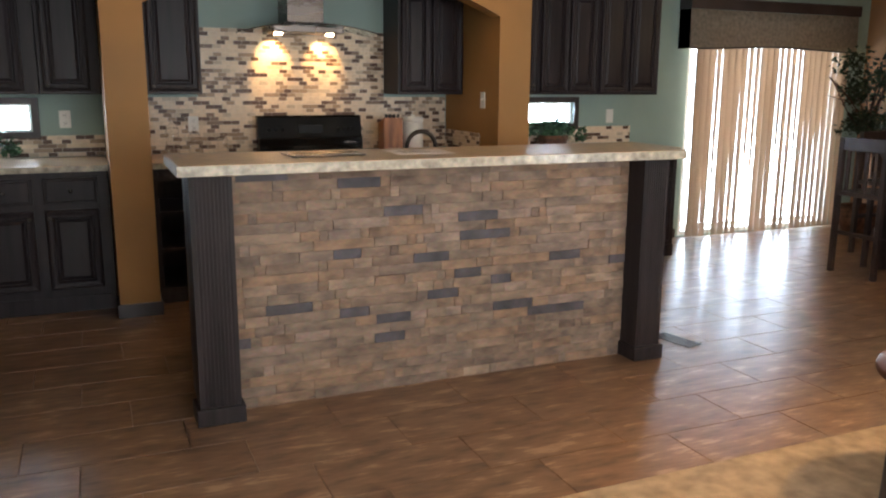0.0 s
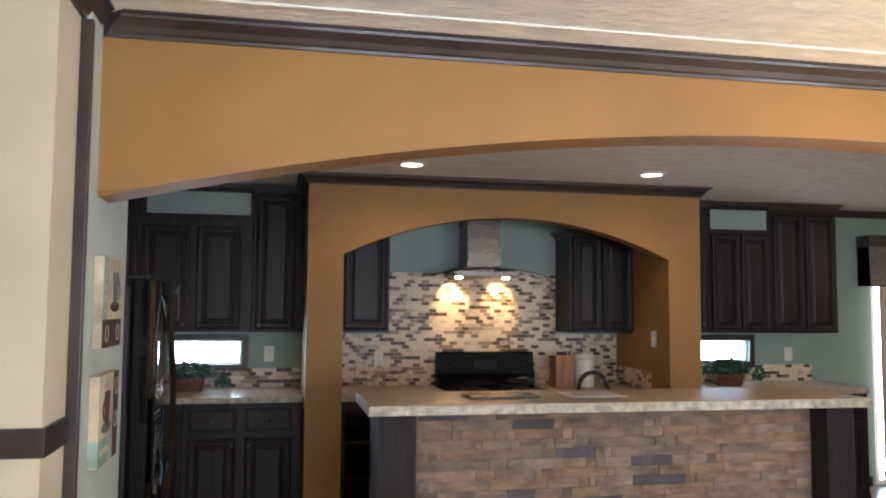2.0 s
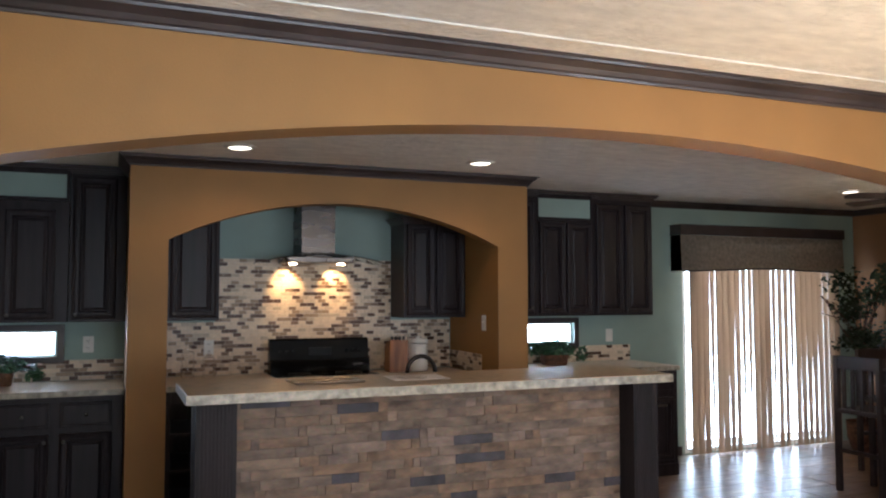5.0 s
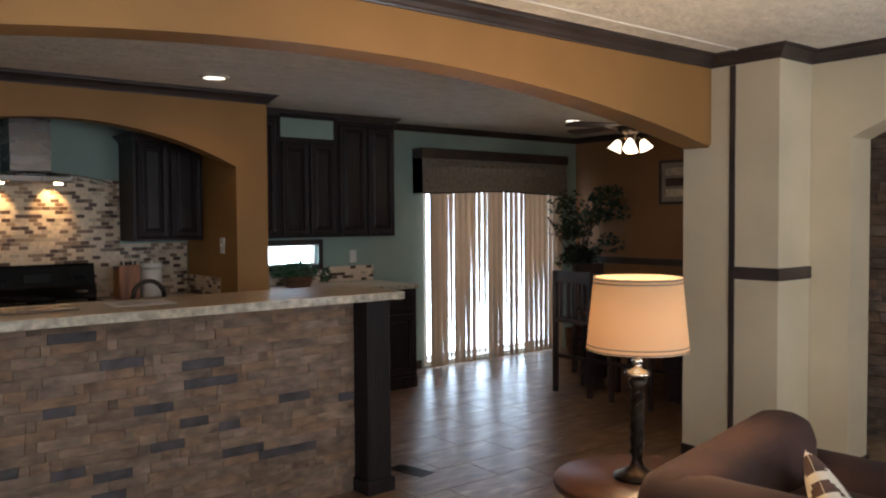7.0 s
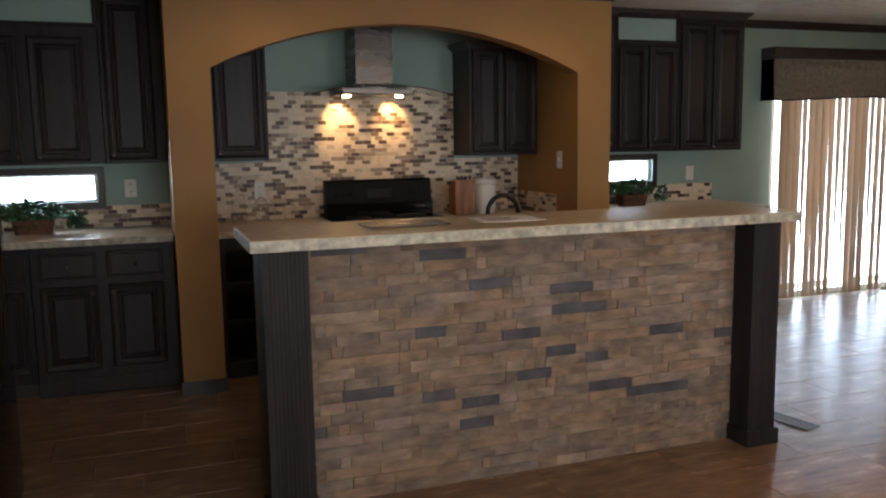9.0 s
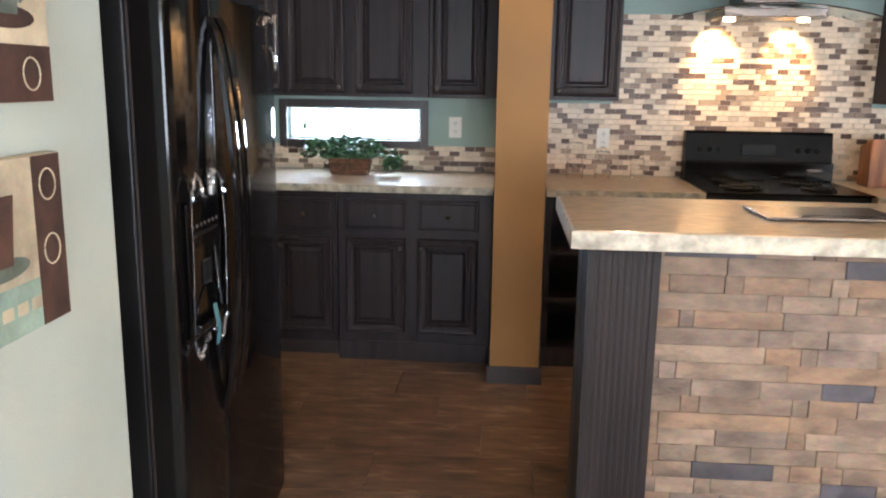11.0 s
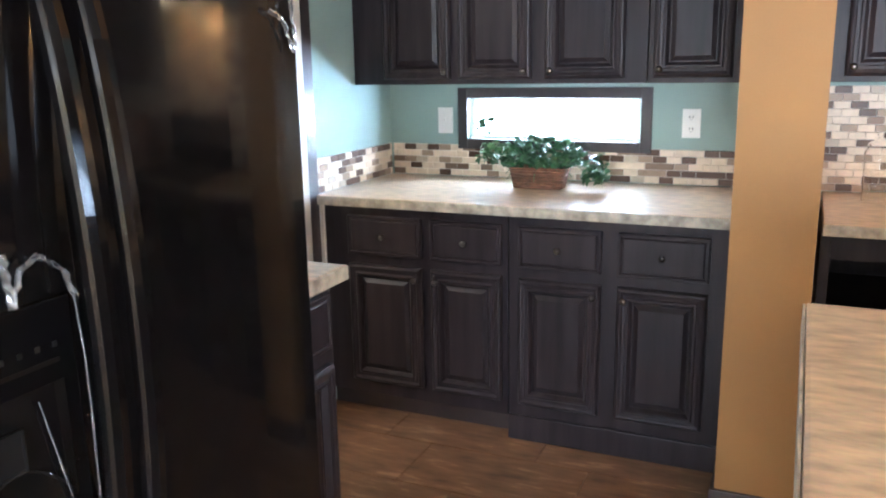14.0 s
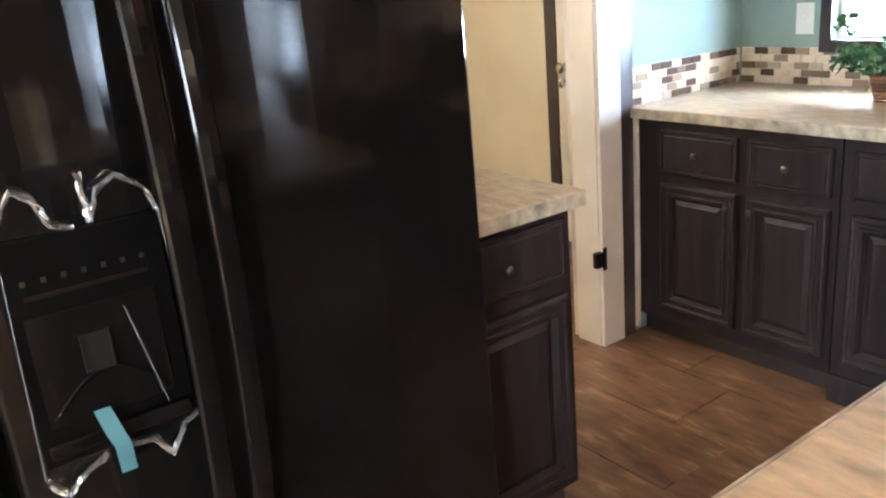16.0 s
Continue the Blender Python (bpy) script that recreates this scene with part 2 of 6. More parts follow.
M = dict(
    gold=mat("gold_wall_paint", (0.355, 0.184, 0.055), 0.62, noise_scale=2.2, amount=0.05, fine=160, bump=0.12),
    teal=mat("teal_wall_paint", (0.30, 0.40, 0.36), 0.62, noise_scale=2.0, amount=0.05, fine=160, bump=0.12),
    sage=mat("pale_sage_paint", (0.52, 0.57, 0.51), 0.62, noise_scale=2.0, amount=0.04, fine=160, bump=0.12),
    cream=mat("cream_wall_paint", (0.70, 0.61, 0.445), 0.62, noise_scale=2.0, amount=0.04, fine=160, bump=0.12),
    brown=mat("brown_wall_paint", (0.26, 0.13, 0.055), 0.62, noise_scale=2.0, amount=0.05, fine=160, bump=0.12),
    ceiling=mat("textured_ceiling", (0.90, 0.87, 0.80), 0.85, noise_scale=7, amount=0.05, fine=22, bump=0.85, depth=0.016, stretch=(1, 2.2, 1)),
    cabinet=mat("dark_stained_maple", (0.024, 0.0175, 0.019), 0.40, noise_scale=3, amount=0.2, fine=70, bump=0.1, stretch=(9, 9, 0.7), spec=0.25),
    column=mat("fluted_column_stain", (0.020, 0.0150, 0.0155), 0.5, noise_scale=3, amount=0.22, fine=80, bump=0.12, stretch=(9, 9, 0.6), spec=0.22),
    trim=mat("dark_trim", (0.045, 0.032, 0.030), 0.4, noise_scale=4, amount=0.2, fine=60, bump=0.08, coat=0.15),
    counter=mat("laminate_granite", (0.55, 0.42, 0.28), 0.32, noise_scale=19, amount=0.16, fine=120, bump=0.02, stretch=(1, 2.6, 2), coat=0.2),
    edge=mat("laminate_edge", (0.40, 0.36, 0.28), 0.36, noise_scale=22, amount=0.24, fine=180, bump=0.03, coat=0.2),
    floor=floor_material(),
    grout=mat("floor_grout", (0.13, 0.083, 0.052), 0.85, noise_scale=12, amount=0.15, bump=0.1),
    stone=mat("ledger_stone", (0.205, 0.148, 0.108), 0.78, noise_scale=9, amount=0.22, fine=50, bump=0.55, stretch=(1, 1, 2.0), vary=0.06, depth=0.007,
              hue=[(0.0, (1, 1, 1)), (0.25, (1.10, 1.07, 1.03)), (0.38, (0.93, 0.93, 0.96)), (0.5, (1.08, 0.96, 0.84)), (0.66, (0.86, 0.82, 0.80)), (0.76, (1.28, 1.27, 1.24)), (0.82, (1.0, 0.91, 0.82)), (0.92, (1.04, 1.05, 1.12))]),
    slate=mat("grey_slate_stone", (0.062, 0.055, 0.062), 0.6, noise_scale=9, amount=0.25, fine=60, bump=0.4, vary=0.12, depth=0.005),
    mortar=mat("stone_backing", (0.18, 0.13, 0.095), 0.9, noise_scale=15, amount=0.15, bump=0.2),
    mosaic=mat("glass_stone_mosaic", (0.95, 0.93, 0.89), 0.38, noise_scale=25, amount=0.07, fine=90, bump=0.03, vary=0.04, spec=0.35,
               hue=[(0.0, (0.86, 0.72, 0.56)), (0.55, (0.40, 0.29, 0.20)), (0.68, (0.115, 0.064, 0.040)), (0.83, (0.25, 0.17, 0.12)), (0.92, (0.60, 0.50, 0.38))]),
    mosaic_s=mat("glass_stone_mosaic_rest", (0.95, 0.93, 0.89), 0.38, noise_scale=25, amount=0.07, fine=90, bump=0.03, vary=0.04, spec=0.35, island=True,
                 hue=[(0.0, (0.86, 0.72, 0.56)), (0.55, (0.40, 0.29, 0.20)), (0.68, (0.115, 0.064, 0.040)), (0.83, (0.25, 0.17, 0.12)), (0.92, (0.60, 0.50, 0.38))]),
    tilegrout=mat("mosaic_grout", (0.78, 0.69, 0.57), 0.85, noise_scale=20, amount=0.06, bump=0.1),
    black=mat("gloss_black_appliance", (0.006, 0.0052, 0.005), 0.09, noise_scale=2, amount=0.2, fine=20, bump=0.012, spec=0.26, rvar=0.02),
    range_black=mat("enamel_black", (0.004, 0.0036, 0.0036), 0.2, noise_scale=2, amount=0.2, fine=20, bump=0.0, spec=0.07, rvar=0.02),
    range_gloss=mat("polished_black_enamel", (0.004, 0.0036, 0.0036), 0.12, noise_scale=2, amount=0.2, fine=20, bump=0.0, spec=0.4, rvar=0.02),
    block_wood=mat("orange_brown_block_wood", (0.30, 0.125, 0.05), 0.45, noise_scale=4, amount=0.25, fine=50, bump=0.06, stretch=(6, 6, 1)),
    blackm=mat("matt_black", (0.010, 0.0095, 0.0095), 0.38, noise_scale=5, amount=0.2, bump=0.03, spec=0.25),
    steel=mat("brushed_steel", (0.16, 0.14, 0.13), 0.27, metal=1.0, noise_scale=3, amount=0.05, fine=60, bump=0.0, stretch=(1, 1, 4)),
    chrome=mat("satin_nickel", (0.6, 0.58, 0.54), 0.2, metal=1.0, amount=0.03, bump=0),
    pewter=mat("dull_pewter", (0.17, 0.155, 0.14), 0.3, metal=1.0, amount=0.03, bump=0),
    bronze=mat("dark_bronze", (0.035, 0.026, 0.02), 0.3, metal=0.8, amount=0.1, bump=0.02),
    white=mat("white_plastic", (0.78, 0.77, 0.73), 0.35, amount=0.02, bump=0.01),
    doorw=mat("cream_door_paint", (0.70, 0.63, 0.53), 0.45, noise_scale=3, amount=0.04, bump=0.05),
    ficusleaf=mat("ficus_leaf", (0.022, 0.045, 0.024), 0.6, noise_scale=9, amount=0.3, fine=60, bump=0.1, vary=0.3, island=True),
    leaf=mat("ivy_leaf", (0.05, 0.115, 0.05), 0.42, noise_scale=9, amount=0.3, fine=60, bump=0.1, vary=0.3, island=True),
    wicker=mat("brown_wicker", (0.14, 0.065, 0.035), 0.6, noise_scale=30, amount=0.3, fine=140, bump=0.5, vary=0.2, island=True),
    fabric=mat("valance_fabric", (0.30, 0.255, 0.205), 0.9, noise_scale=30, amount=0.12, fine=300, bump=0.3),
    vane=mat("blind_vane", (0.62, 0.43, 0.27), 0.6, noise_scale=8, amount=0.06, fine=200, bump=0.05),
    wood=mat("turned_wood", (0.055, 0.019, 0.009), 0.42, noise_scale=4, amount=0.25, fine=50, bump=0.06, stretch=(6, 6, 1)),
    sofa=mat("brown_microfibre", (0.036, 0.015, 0.011), 0.95, noise_scale=5, amount=0.22, fine=220, bump=0.25),
    hide=mat("cow_hide", (0.68, 0.60, 0.48), 0.9, noise_scale=5, amount=0.1, fine=250, bump=0.3),
    carpet=mat("beige_carpet", (0.47, 0.34, 0.21), 0.98, noise_scale=14, amount=0.12, fine=420, bump=0.9, depth=0.01),
    canvas=mat("canvas_edge", (0.55, 0.47, 0.33), 0.8, noise_scale=9, amount=0.16, fine=120, bump=0.15),
    c_teal=mat("canvas_teal", (0.30, 0.40, 0.33), 0.8, noise_scale=10, amount=0.2, fine=120, bump=0.1),
    c_brown=mat("canvas_brown", (0.07, 0.035, 0.025), 0.8, noise_scale=10, amount=0.25, fine=120, bump=0.1),
    c_cup=mat("painted_cup", (0.13, 0.16, 0.13), 0.8, noise_scale=14, amount=0.25, fine=90, bump=0.1),
    c_cup2=mat("painted_brown_cup", (0.10, 0.05, 0.035), 0.8, noise_scale=14, amount=0.25, fine=90, bump=0.1),
    tape=mat("blue_tape", (0.07, 0.19, 0.22), 0.6, amount=0.05, bump=0.02),
    paper=mat("paper", (0.80, 0.76, 0.74), 0.7, amount=0.03, bump=0),
    ink=mat("ink", (0.05, 0.05, 0.05), 0.6, amount=0.05, bump=0),
    ground=mat("desert_ground", (0.30, 0.26, 0.20), 0.95, noise_scale=0.6, amount=0.2, fine=8, bump=0.3),
    canopy=glass_mat("hood_glass", 0.02, (0.85, 0.95, 0.92)),
    glass=glass_mat("clear_glass"),
    jarglass=glass_mat("thin_jar_glass"),
    can=glow("can_light_lens", (1, 0.86, 0.66), 9.0),
    bulb=glow("halogen_bulb", (1, 0.72, 0.38), 60.0),
    fanbulb=glow("frosted_fan_shade", (1, 0.80, 0.55), 9.0),
)


def shade_material():
    m = bpy.data.materials.new("linen_lampshade")
    m.use_nodes = True
    nt = m.node_tree
    nt.nodes.clear()
    out = nt.nodes.new("ShaderNodeOutputMaterial")
    mix = nt.nodes.new("ShaderNodeMixShader")
    mix.inputs[0].default_value = 0.55
    d, t = nt.nodes.new("ShaderNodeBsdfDiffuse"), nt.nodes.new("ShaderNodeBsdfTranslucent")
    n = nt.nodes.new("ShaderNodeTexNoise")
    n.inputs["Scale"].default_value = 120
    r = nt.nodes.new("ShaderNodeValToRGB")
    r.color_ramp.elements[0].color, r.color_ramp.elements[1].color = (0.84, 0.64, 0.42, 1), (0.90, 0.73, 0.52, 1)
    nt.links.new(n.outputs[0], r.inputs[0])
    for s in (d, t):
        nt.links.new(r.outputs[0], s.inputs[0])
    nt.links.new(d.outputs[0], mix.inputs[1])
    nt.links.new(t.outputs[0], mix.inputs[2])
    nt.links.new(mix.outputs[0], out.inputs[0])
    return m


M["shade"] = shade_material()
M["jarglass"].node_tree.nodes["Principled BSDF"].inputs["IOR"].default_value = 1.02
M["jarglass"].node_tree.nodes["Principled BSDF"].inputs["Coat Weight"].default_value = 0.7

# ---- builders ----


def box(bm, x0, x1, y0, y1, z0, z1, bev=0.0, mi=0):
    v = [bm.verts.new((x, y, z)) for x in (x0, x1) for y in (y0, y1) for z in (z0, z1)]
    fs = [bm.faces.new([v[i] for i in q]) for q in ((0, 1, 3, 2), (4, 6, 7, 5), (0, 4, 5, 1), (2, 3, 7, 6), (0, 2, 6, 4), (1, 5, 7, 3))]
    for f in fs:
        f.material_index = mi
    if bev:
        es = list({e for f in fs for e in f.edges})
        bmesh.ops.bevel(bm, geom=es, offset=bev, segments=2, profile=0.6, affect="EDGES", clamp_overlap=True)
    return v


def cyl(bm, p, q, r0, r1=None, n=16, caps=True):
    p, q = Vector(p), Vector(q)
    r1 = r0 if r1 is None else r1
    ax = (q - p).normalized()
    a = ax.orthogonal().normalized()
    b = ax.cross(a)
    A, B = [], []
    for i in range(n):
        c, s = math.cos(2 * math.pi * i / n), math.sin(2 * math.pi * i / n)
        A.append(bm.verts.new(p + (a * c + b * s) * r0))
        B.append(bm.verts.new(q + (a * c + b * s) * r1))
    for i in range(n):
        f = bm.faces.new((A[i], A[(i + 1) % n], B[(i + 1) % n], B[i]))
        f.smooth = True
    if caps:
        bm.faces.new(A[::-1])
        bm.faces.new(B)


def lathe(bm, prof, centre=(0, 0, 0), n=28, closed=True):
    cx, cy, cz = centre
    rings = []
    for r, z in prof:
        rings.append([bm.verts.new((cx + r * math.cos(2 * math.pi * i / n), cy + r * math.sin(2 * math.pi * i / n), cz + z)) for i in range(n)])
    for a, b in zip(rings, rings[1:]):
        for i in range(n):
            f = bm.faces.new((a[i], a[(i + 1) % n], b[(i + 1) % n], b[i]))
            f.smooth = True
    if closed:
        bm.faces.new(rings[0][::-1])
        bm.faces.new(rings[-1])


def extrude_poly(bm, pts, axis, a, b):
    """A plate whose outline pts lies in the plane across axis, from a to b."""
    def at(u, v, w):
        return (w, u, v) if axis == "x" else (u, w, v) if axis == "y" else (u, v, w)
    A = [bm.verts.new(at(u, v, a)) for u, v in pts]
    B = [bm.verts.new(at(u, v, b)) for u, v in pts]
    bm.faces.new(A)
    bm.faces.new(B[::-1])
    n = len(pts)
    for i in range(n):
        bm.faces.new((A[i], B[i], B[(i + 1) % n], A[(i + 1) % n]))
    bmesh.ops.recalc_face_normals(bm, faces=bm.faces)


def tube(bm, pts, r, n=8):
    pts = [Vector(p) for p in pts]
    rings = []
    ref = Vector((0.13, 0.21, 1)).normalized()
    for i, p in enumerate(pts):
        d = (pts[min(i + 1, len(pts) - 1)] - pts[max(i - 1, 0)]).normalized()
        a = d.cross(ref)
        a = a.normalized() if a.length > 0.05 else d.orthogonal().normalized()
        b = d.cross(a)
        rings.append([bm.verts.new(p + (a * math.cos(2 * math.pi * k / n) + b * math.sin(2 * math.pi * k / n)) * r) for k in range(n)])
    for A, B in zip(rings, rings[1:]):
        for k in range(n):
            f = bm.faces.new((A[k], A[(k + 1) % n], B[(k + 1) % n], B[k]))
            f.smooth = True
    bm.faces.new(rings[0][::-1])
    bm.faces.new(rings[-1])


def mesh_of(name, bm, *materials):
    me = bpy.data.meshes.new(name)
    bm.normal_update()
    bm.to_mesh(me)
    bm.free()
    for m in materials:
        me.materials.append(m)
    return me


def part(name, bm, material, parent=None, label="", m=None):
    mats = material if isinstance(material, (list, tuple)) else (material,)
    ob = new(name, mesh_of(name, bm, *mats))
    if parent is not None:
        ob.parent = parent
    if m is not None:
        ob.matrix_basis = m
    if label:
        tagged(ob, label)
    return ob


def thing(name, label, category, m=None, group="", kind=""):
    ob = new(name)
    ob.empty_display_size = 0.05
    if m is not None:
        ob.matrix_basis = m
    return tagged(ob, label, category, group, kind)


def setting(name, bm, material, label=""):
    return tagged(part(name, bm, material), label, "", "", "structure")


def boxes(*rows, bev=0.0):
    bm = bmesh.new()
    for r in rows:
        box(bm, *r, bev=bev)
    return bm


# ---- large structure ----
setting("ground", boxes((-60, 60, -60, 60, -0.6, -0.5)), M["ground"], "dry sandy ground outside the house")
setting("floor", boxes((-3.4, 7.45, -3.3, 6.25, -0.12, -0.006)), M["grout"], "wood-look tile floor with dark grout")
setting("ceiling", boxes((-3.4, 7.45, HB - 0.05, 6.25, CEIL, CEIL + 0.12), (-3.4, 7.45, -3.3, HB - 0.051, LCEIL, LCEIL + 0.12)), M["ceiling"], "white knockdown textured ceiling")


setting("ceiling_seam", boxes((-3.3, RX - 0.08, 2.265, 2.283, LCEIL - 0.008, LCEIL - 0.0005), bev=0.003), M["ceiling"], "thin painted seam strip on the ceiling")


def wall_with_holes(name, axis, a, b, u0, u1, holes, material, label="", z0=0.0, z1=CEIL):
    """A wall from a to b across axis, over u0..u1, with holes (u0, u1, z0, z1) in order of u."""
    bm = bmesh.new()
    u = u0
    rows = []
    for h0, h1, k0, k1 in holes:
        rows += [(u, h0, z0, z1), (h0, h1, z0, k0), (h0, h1, k1, z1)]
        u = h1
    rows.append((u, u1, z0, z1))
    for p, q, r, s in rows:
        if q - p > 1e-4 and s - r > 1e-4:
            if axis == "y":
                box(bm, p, q, a, b, r, s)
            else:
                box(bm, a, b, p, q, r, s)
    return setting(name, bm, material, label)


# kitchen back wall with two low windows and the sliding door
WL = (-1.11, -0.34, 1.085, 1.265)
WR = (3.20, 3.86, 1.085, 1.265)
SD = (5.06, 7.00, 0.008, 2.03)
wall_with_holes("wall_north", "y", WY, WY + 0.14, SX - 0.12, EX, [WL, WR, SD], M["teal"], "muted teal painted kitchen wall")
wall_with_holes("wall_side", "x", SX - 0.12, SX, 3.0, WY, [(4.50, 5.255, 0.0, 2.05)], M["teal"], "muted teal side wall with a doorway")
setting("wall_picture", boxes((LX - 0.12, LX, TY, 3.03, 0, LCEIL)), M["sage"], "pale sage painted wall beside the refrigerator")
setting("wall_fridge_back", boxes((SX, LX - 0.12, 2.91, 3.03, 0, CEIL)), M["teal"])
setting("wall_hall", boxes((LX - 0.12, HX, CY, TY - 0.001, 0, LCEIL), (-3.4, LX - 0.12, CY, CY + 0.12, 0, LCEIL), (-3.4, -0.87, 1.48, 1.60, 0, LCEIL)), M["cream"], "cream painted living room wall")
# The hole is invented for the west fill lamp; this stretch is never in view.
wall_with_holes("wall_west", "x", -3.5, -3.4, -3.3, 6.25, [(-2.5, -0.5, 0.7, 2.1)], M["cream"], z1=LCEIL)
setting("wall_utility_north", boxes((-3.4, SX - 0.12, 6.10, 6.25, 0, CEIL)), M["cream"])
setting("wall_utility_mid", boxes((-3.4, SX - 0.12, 2.365, 2.46, 0, CEIL)), M["cream"])
setting("wall_dining_east", boxes((EX, EX + 0.14, 2.4, WY + 0.14, 0, CEIL)), M["brown"], "dark brown painted dining wall")
setting("wall_dining_south", boxes((RX + 0.362, EX, 2.43, 2.55, 0, CEIL)), M["brown"])
setting("wall_stub_east", boxes((RX, RX + 0.36, 2.06, 2.68, 0, LCEIL)), M["cream"], "cream painted wall end")

# east living room wall with an arched opening
def arch_wall(name, axis, a, b, u0, u1, o0, o1, spring, rise, z1, material, label, n=26, z_low=0.0):
    """A wall with an opening o0..o1 under a shallow arch that springs at the height spring."""
    bm = bmesh.new()
    pts = [(u0, z_low), (o0, z_low), (o0, spring)]
    w = (o1 - o0) / 2
    R = (w * w + rise * rise) / (2 * rise)
    for i in range(1, n):
        u = -w + 2 * w * i / n
        pts.append((o0 + w + u, spring + rise - R + math.sqrt(R * R - u * u)))
    pts += [(o1, spring), (o1, z_low), (u1, z_low), (u1, z1), (u0, z1)]
    def at(u, v, w_):
        return (w_, u, v) if axis == "x" else (u, w_, v)
    A = [bm.verts.new(at(u, v, a)) for u, v in pts]
    B = [bm.verts.new(at(u, v, b)) for u, v in pts]
    m_ = len(pts)
    # faces of strips between arch and top
    def strip(V, flip):
        quads = []
        quads.append([V[0], V[1], V[2], V[-1]])
        quads.append([V[m_ - 4 - 1], V[m_ - 4], V[m_ - 3], V[m_ - 2]])
        arc = V[2:m_ - 4]
        for q in quads:
            bm.faces.new(q[::-1] if flip else q)
        bm.faces.new((arc + [V[m_ - 2], V[-1]])[::-1] if flip else arc + [V[m_ - 2], V[-1]])
    strip(A, False)
    strip(B, True)
    for i in range(m_):
        f = bm.faces.new((A[i], B[i], B[(i + 1) % m_], A[(i + 1) % m_]))
    bmesh.ops.recalc_face_normals(bm, faces=bm.faces)
    bmesh.ops.triangulate(bm, faces=[f for f in bm.faces if len(f.verts) > 4])
    return setting(name, bm, material, label)


arch_wall("wall_east_arch", "x", RX + 0.36, RX + 0.605, -3.3, 2.059, -0.2, 1.83, 1.935, 0.24, LCEIL, M["cream"], "cream wall with an arched opening")
setting("wall_beyond_arch", boxes((EX, EX + 0.14, -3.3, 2.39, 0, LCEIL)), M["cream"])
wall_with_holes("wall_south", "y", -3.4, -3.3, -3.4, RX + 0.36, [(-0.4, 3.0, 0.3, 2.2)], M["cream"], z1=LCEIL)

# header between living room and kitchen
AW = (LX, RX)
def header():
    bm = bmesh.new()
    n = 40
    o0, o1, spring, top = AW[0], AW[1], 1.862, LCEIL
    w, rise = (o1 - o0) / 2, 0.288
    pts = [(o0, spring)]
    for i in range(n + 1):
        s = i / n
        u = o0 + (o1 - o0) * s
        t_ = (s - 0.5) * 2
        z = spring + rise * (1 - abs(t_) ** 2.0) + 0.045 * s
        if i not in (0, n):
            pts.append((u, z))
    pts.append((o1, spring + 0.045))
    A = [bm.verts.new((u, HY, z)) for u, z in pts]
    B = [bm.verts.new((u, HB, z)) for u, z in pts]
    C = [bm.verts.new((u, HY, top)) for u, z in pts]
    D = [bm.verts.new((u, HB, top)) for u, z in pts]
    for i in range(len(pts) - 1):
        bm.faces.new((A[i], A[i + 1], C[i + 1], C[i]))
        bm.faces.new((B[i + 1], B[i], D[i], D[i + 1]))
        bm.faces.new((B[i], B[i + 1], A[i + 1], A[i]))
    bm.faces.new((A[0], C[0], D[0], B[0]))
    bm.faces.new((A[-1], B[-1], D[-1], C[-1]))
    lower = {frozenset(p) for V in (A, B) for p in zip(V, V[1:])}
    bmesh.ops.bevel(bm, geom=[e for e in bm.edges if frozenset(e.verts) in lower], offset=0.014, segments=3, affect="EDGES")
    return bm


setting("arched_header", header(), M["gold"], "gold painted arched header between living room and kitchen")
arch_wall("arch_wall", "y", AY, AB, 0.10, 2.90, 0.335, 2.655, 1.87, 0.27, CEIL, M["gold"], "gold painted cooking alcove wall with a shallow arch")
setting("alcove_side_west", boxes((0.10, 0.335, AB, WY, 0, CEIL)), M["gold"])
setting("alcove_side_east", boxes((2.655, 2.90, AB, WY, 0, CEIL)), M["gold"], "gold painted alcove side wall")


# crown moulding, run as a profile along a line
def crown(name, p, q, inward, size=0.075, material="trim", z=CEIL, m0=0.0, m1=0.0):
    """Crown from p to q (x, y), standing out along inward; m0, m1 lengthen the outer edge for mitres."""
    bm = bmesh.new()
    p, q, inw = Vector((*p, 0)), Vector((*q, 0)), Vector((*inward, 0))
    d = (q - p).normalized()
    prof = [(0.001, -1.0), (0.16, -1.0), (0.2, -0.86), (0.30, -0.78), (0.42, -0.55), (0.66, -0.34), (0.80, -0.26), (0.84, -0.12), (1.0, -0.1), (1.0, -0.001), (0.001, -0.001)]
    A, B = [], []
    for u, v in prof:
        a = p + inw * u * size - d * m0 * u * size
        b = q + inw * u * size + d * m1 * u * size
        A.append(bm.verts.new((a.x, a.y, z + v * size)))
        B.append(bm.verts.new((b.x, b.y, z + v * size)))
    n = len(prof)
    for i in range(n):
        bm.faces.new((A[i], A[(i + 1) % n], B[(i + 1) % n], B[i]))
    bm.faces.new(A[::-1])
    bm.faces.new(B)
    bmesh.ops.recalc_face_normals(bm, faces=bm.faces)
    return setting(name, bm, M[material], "dark crown moulding")


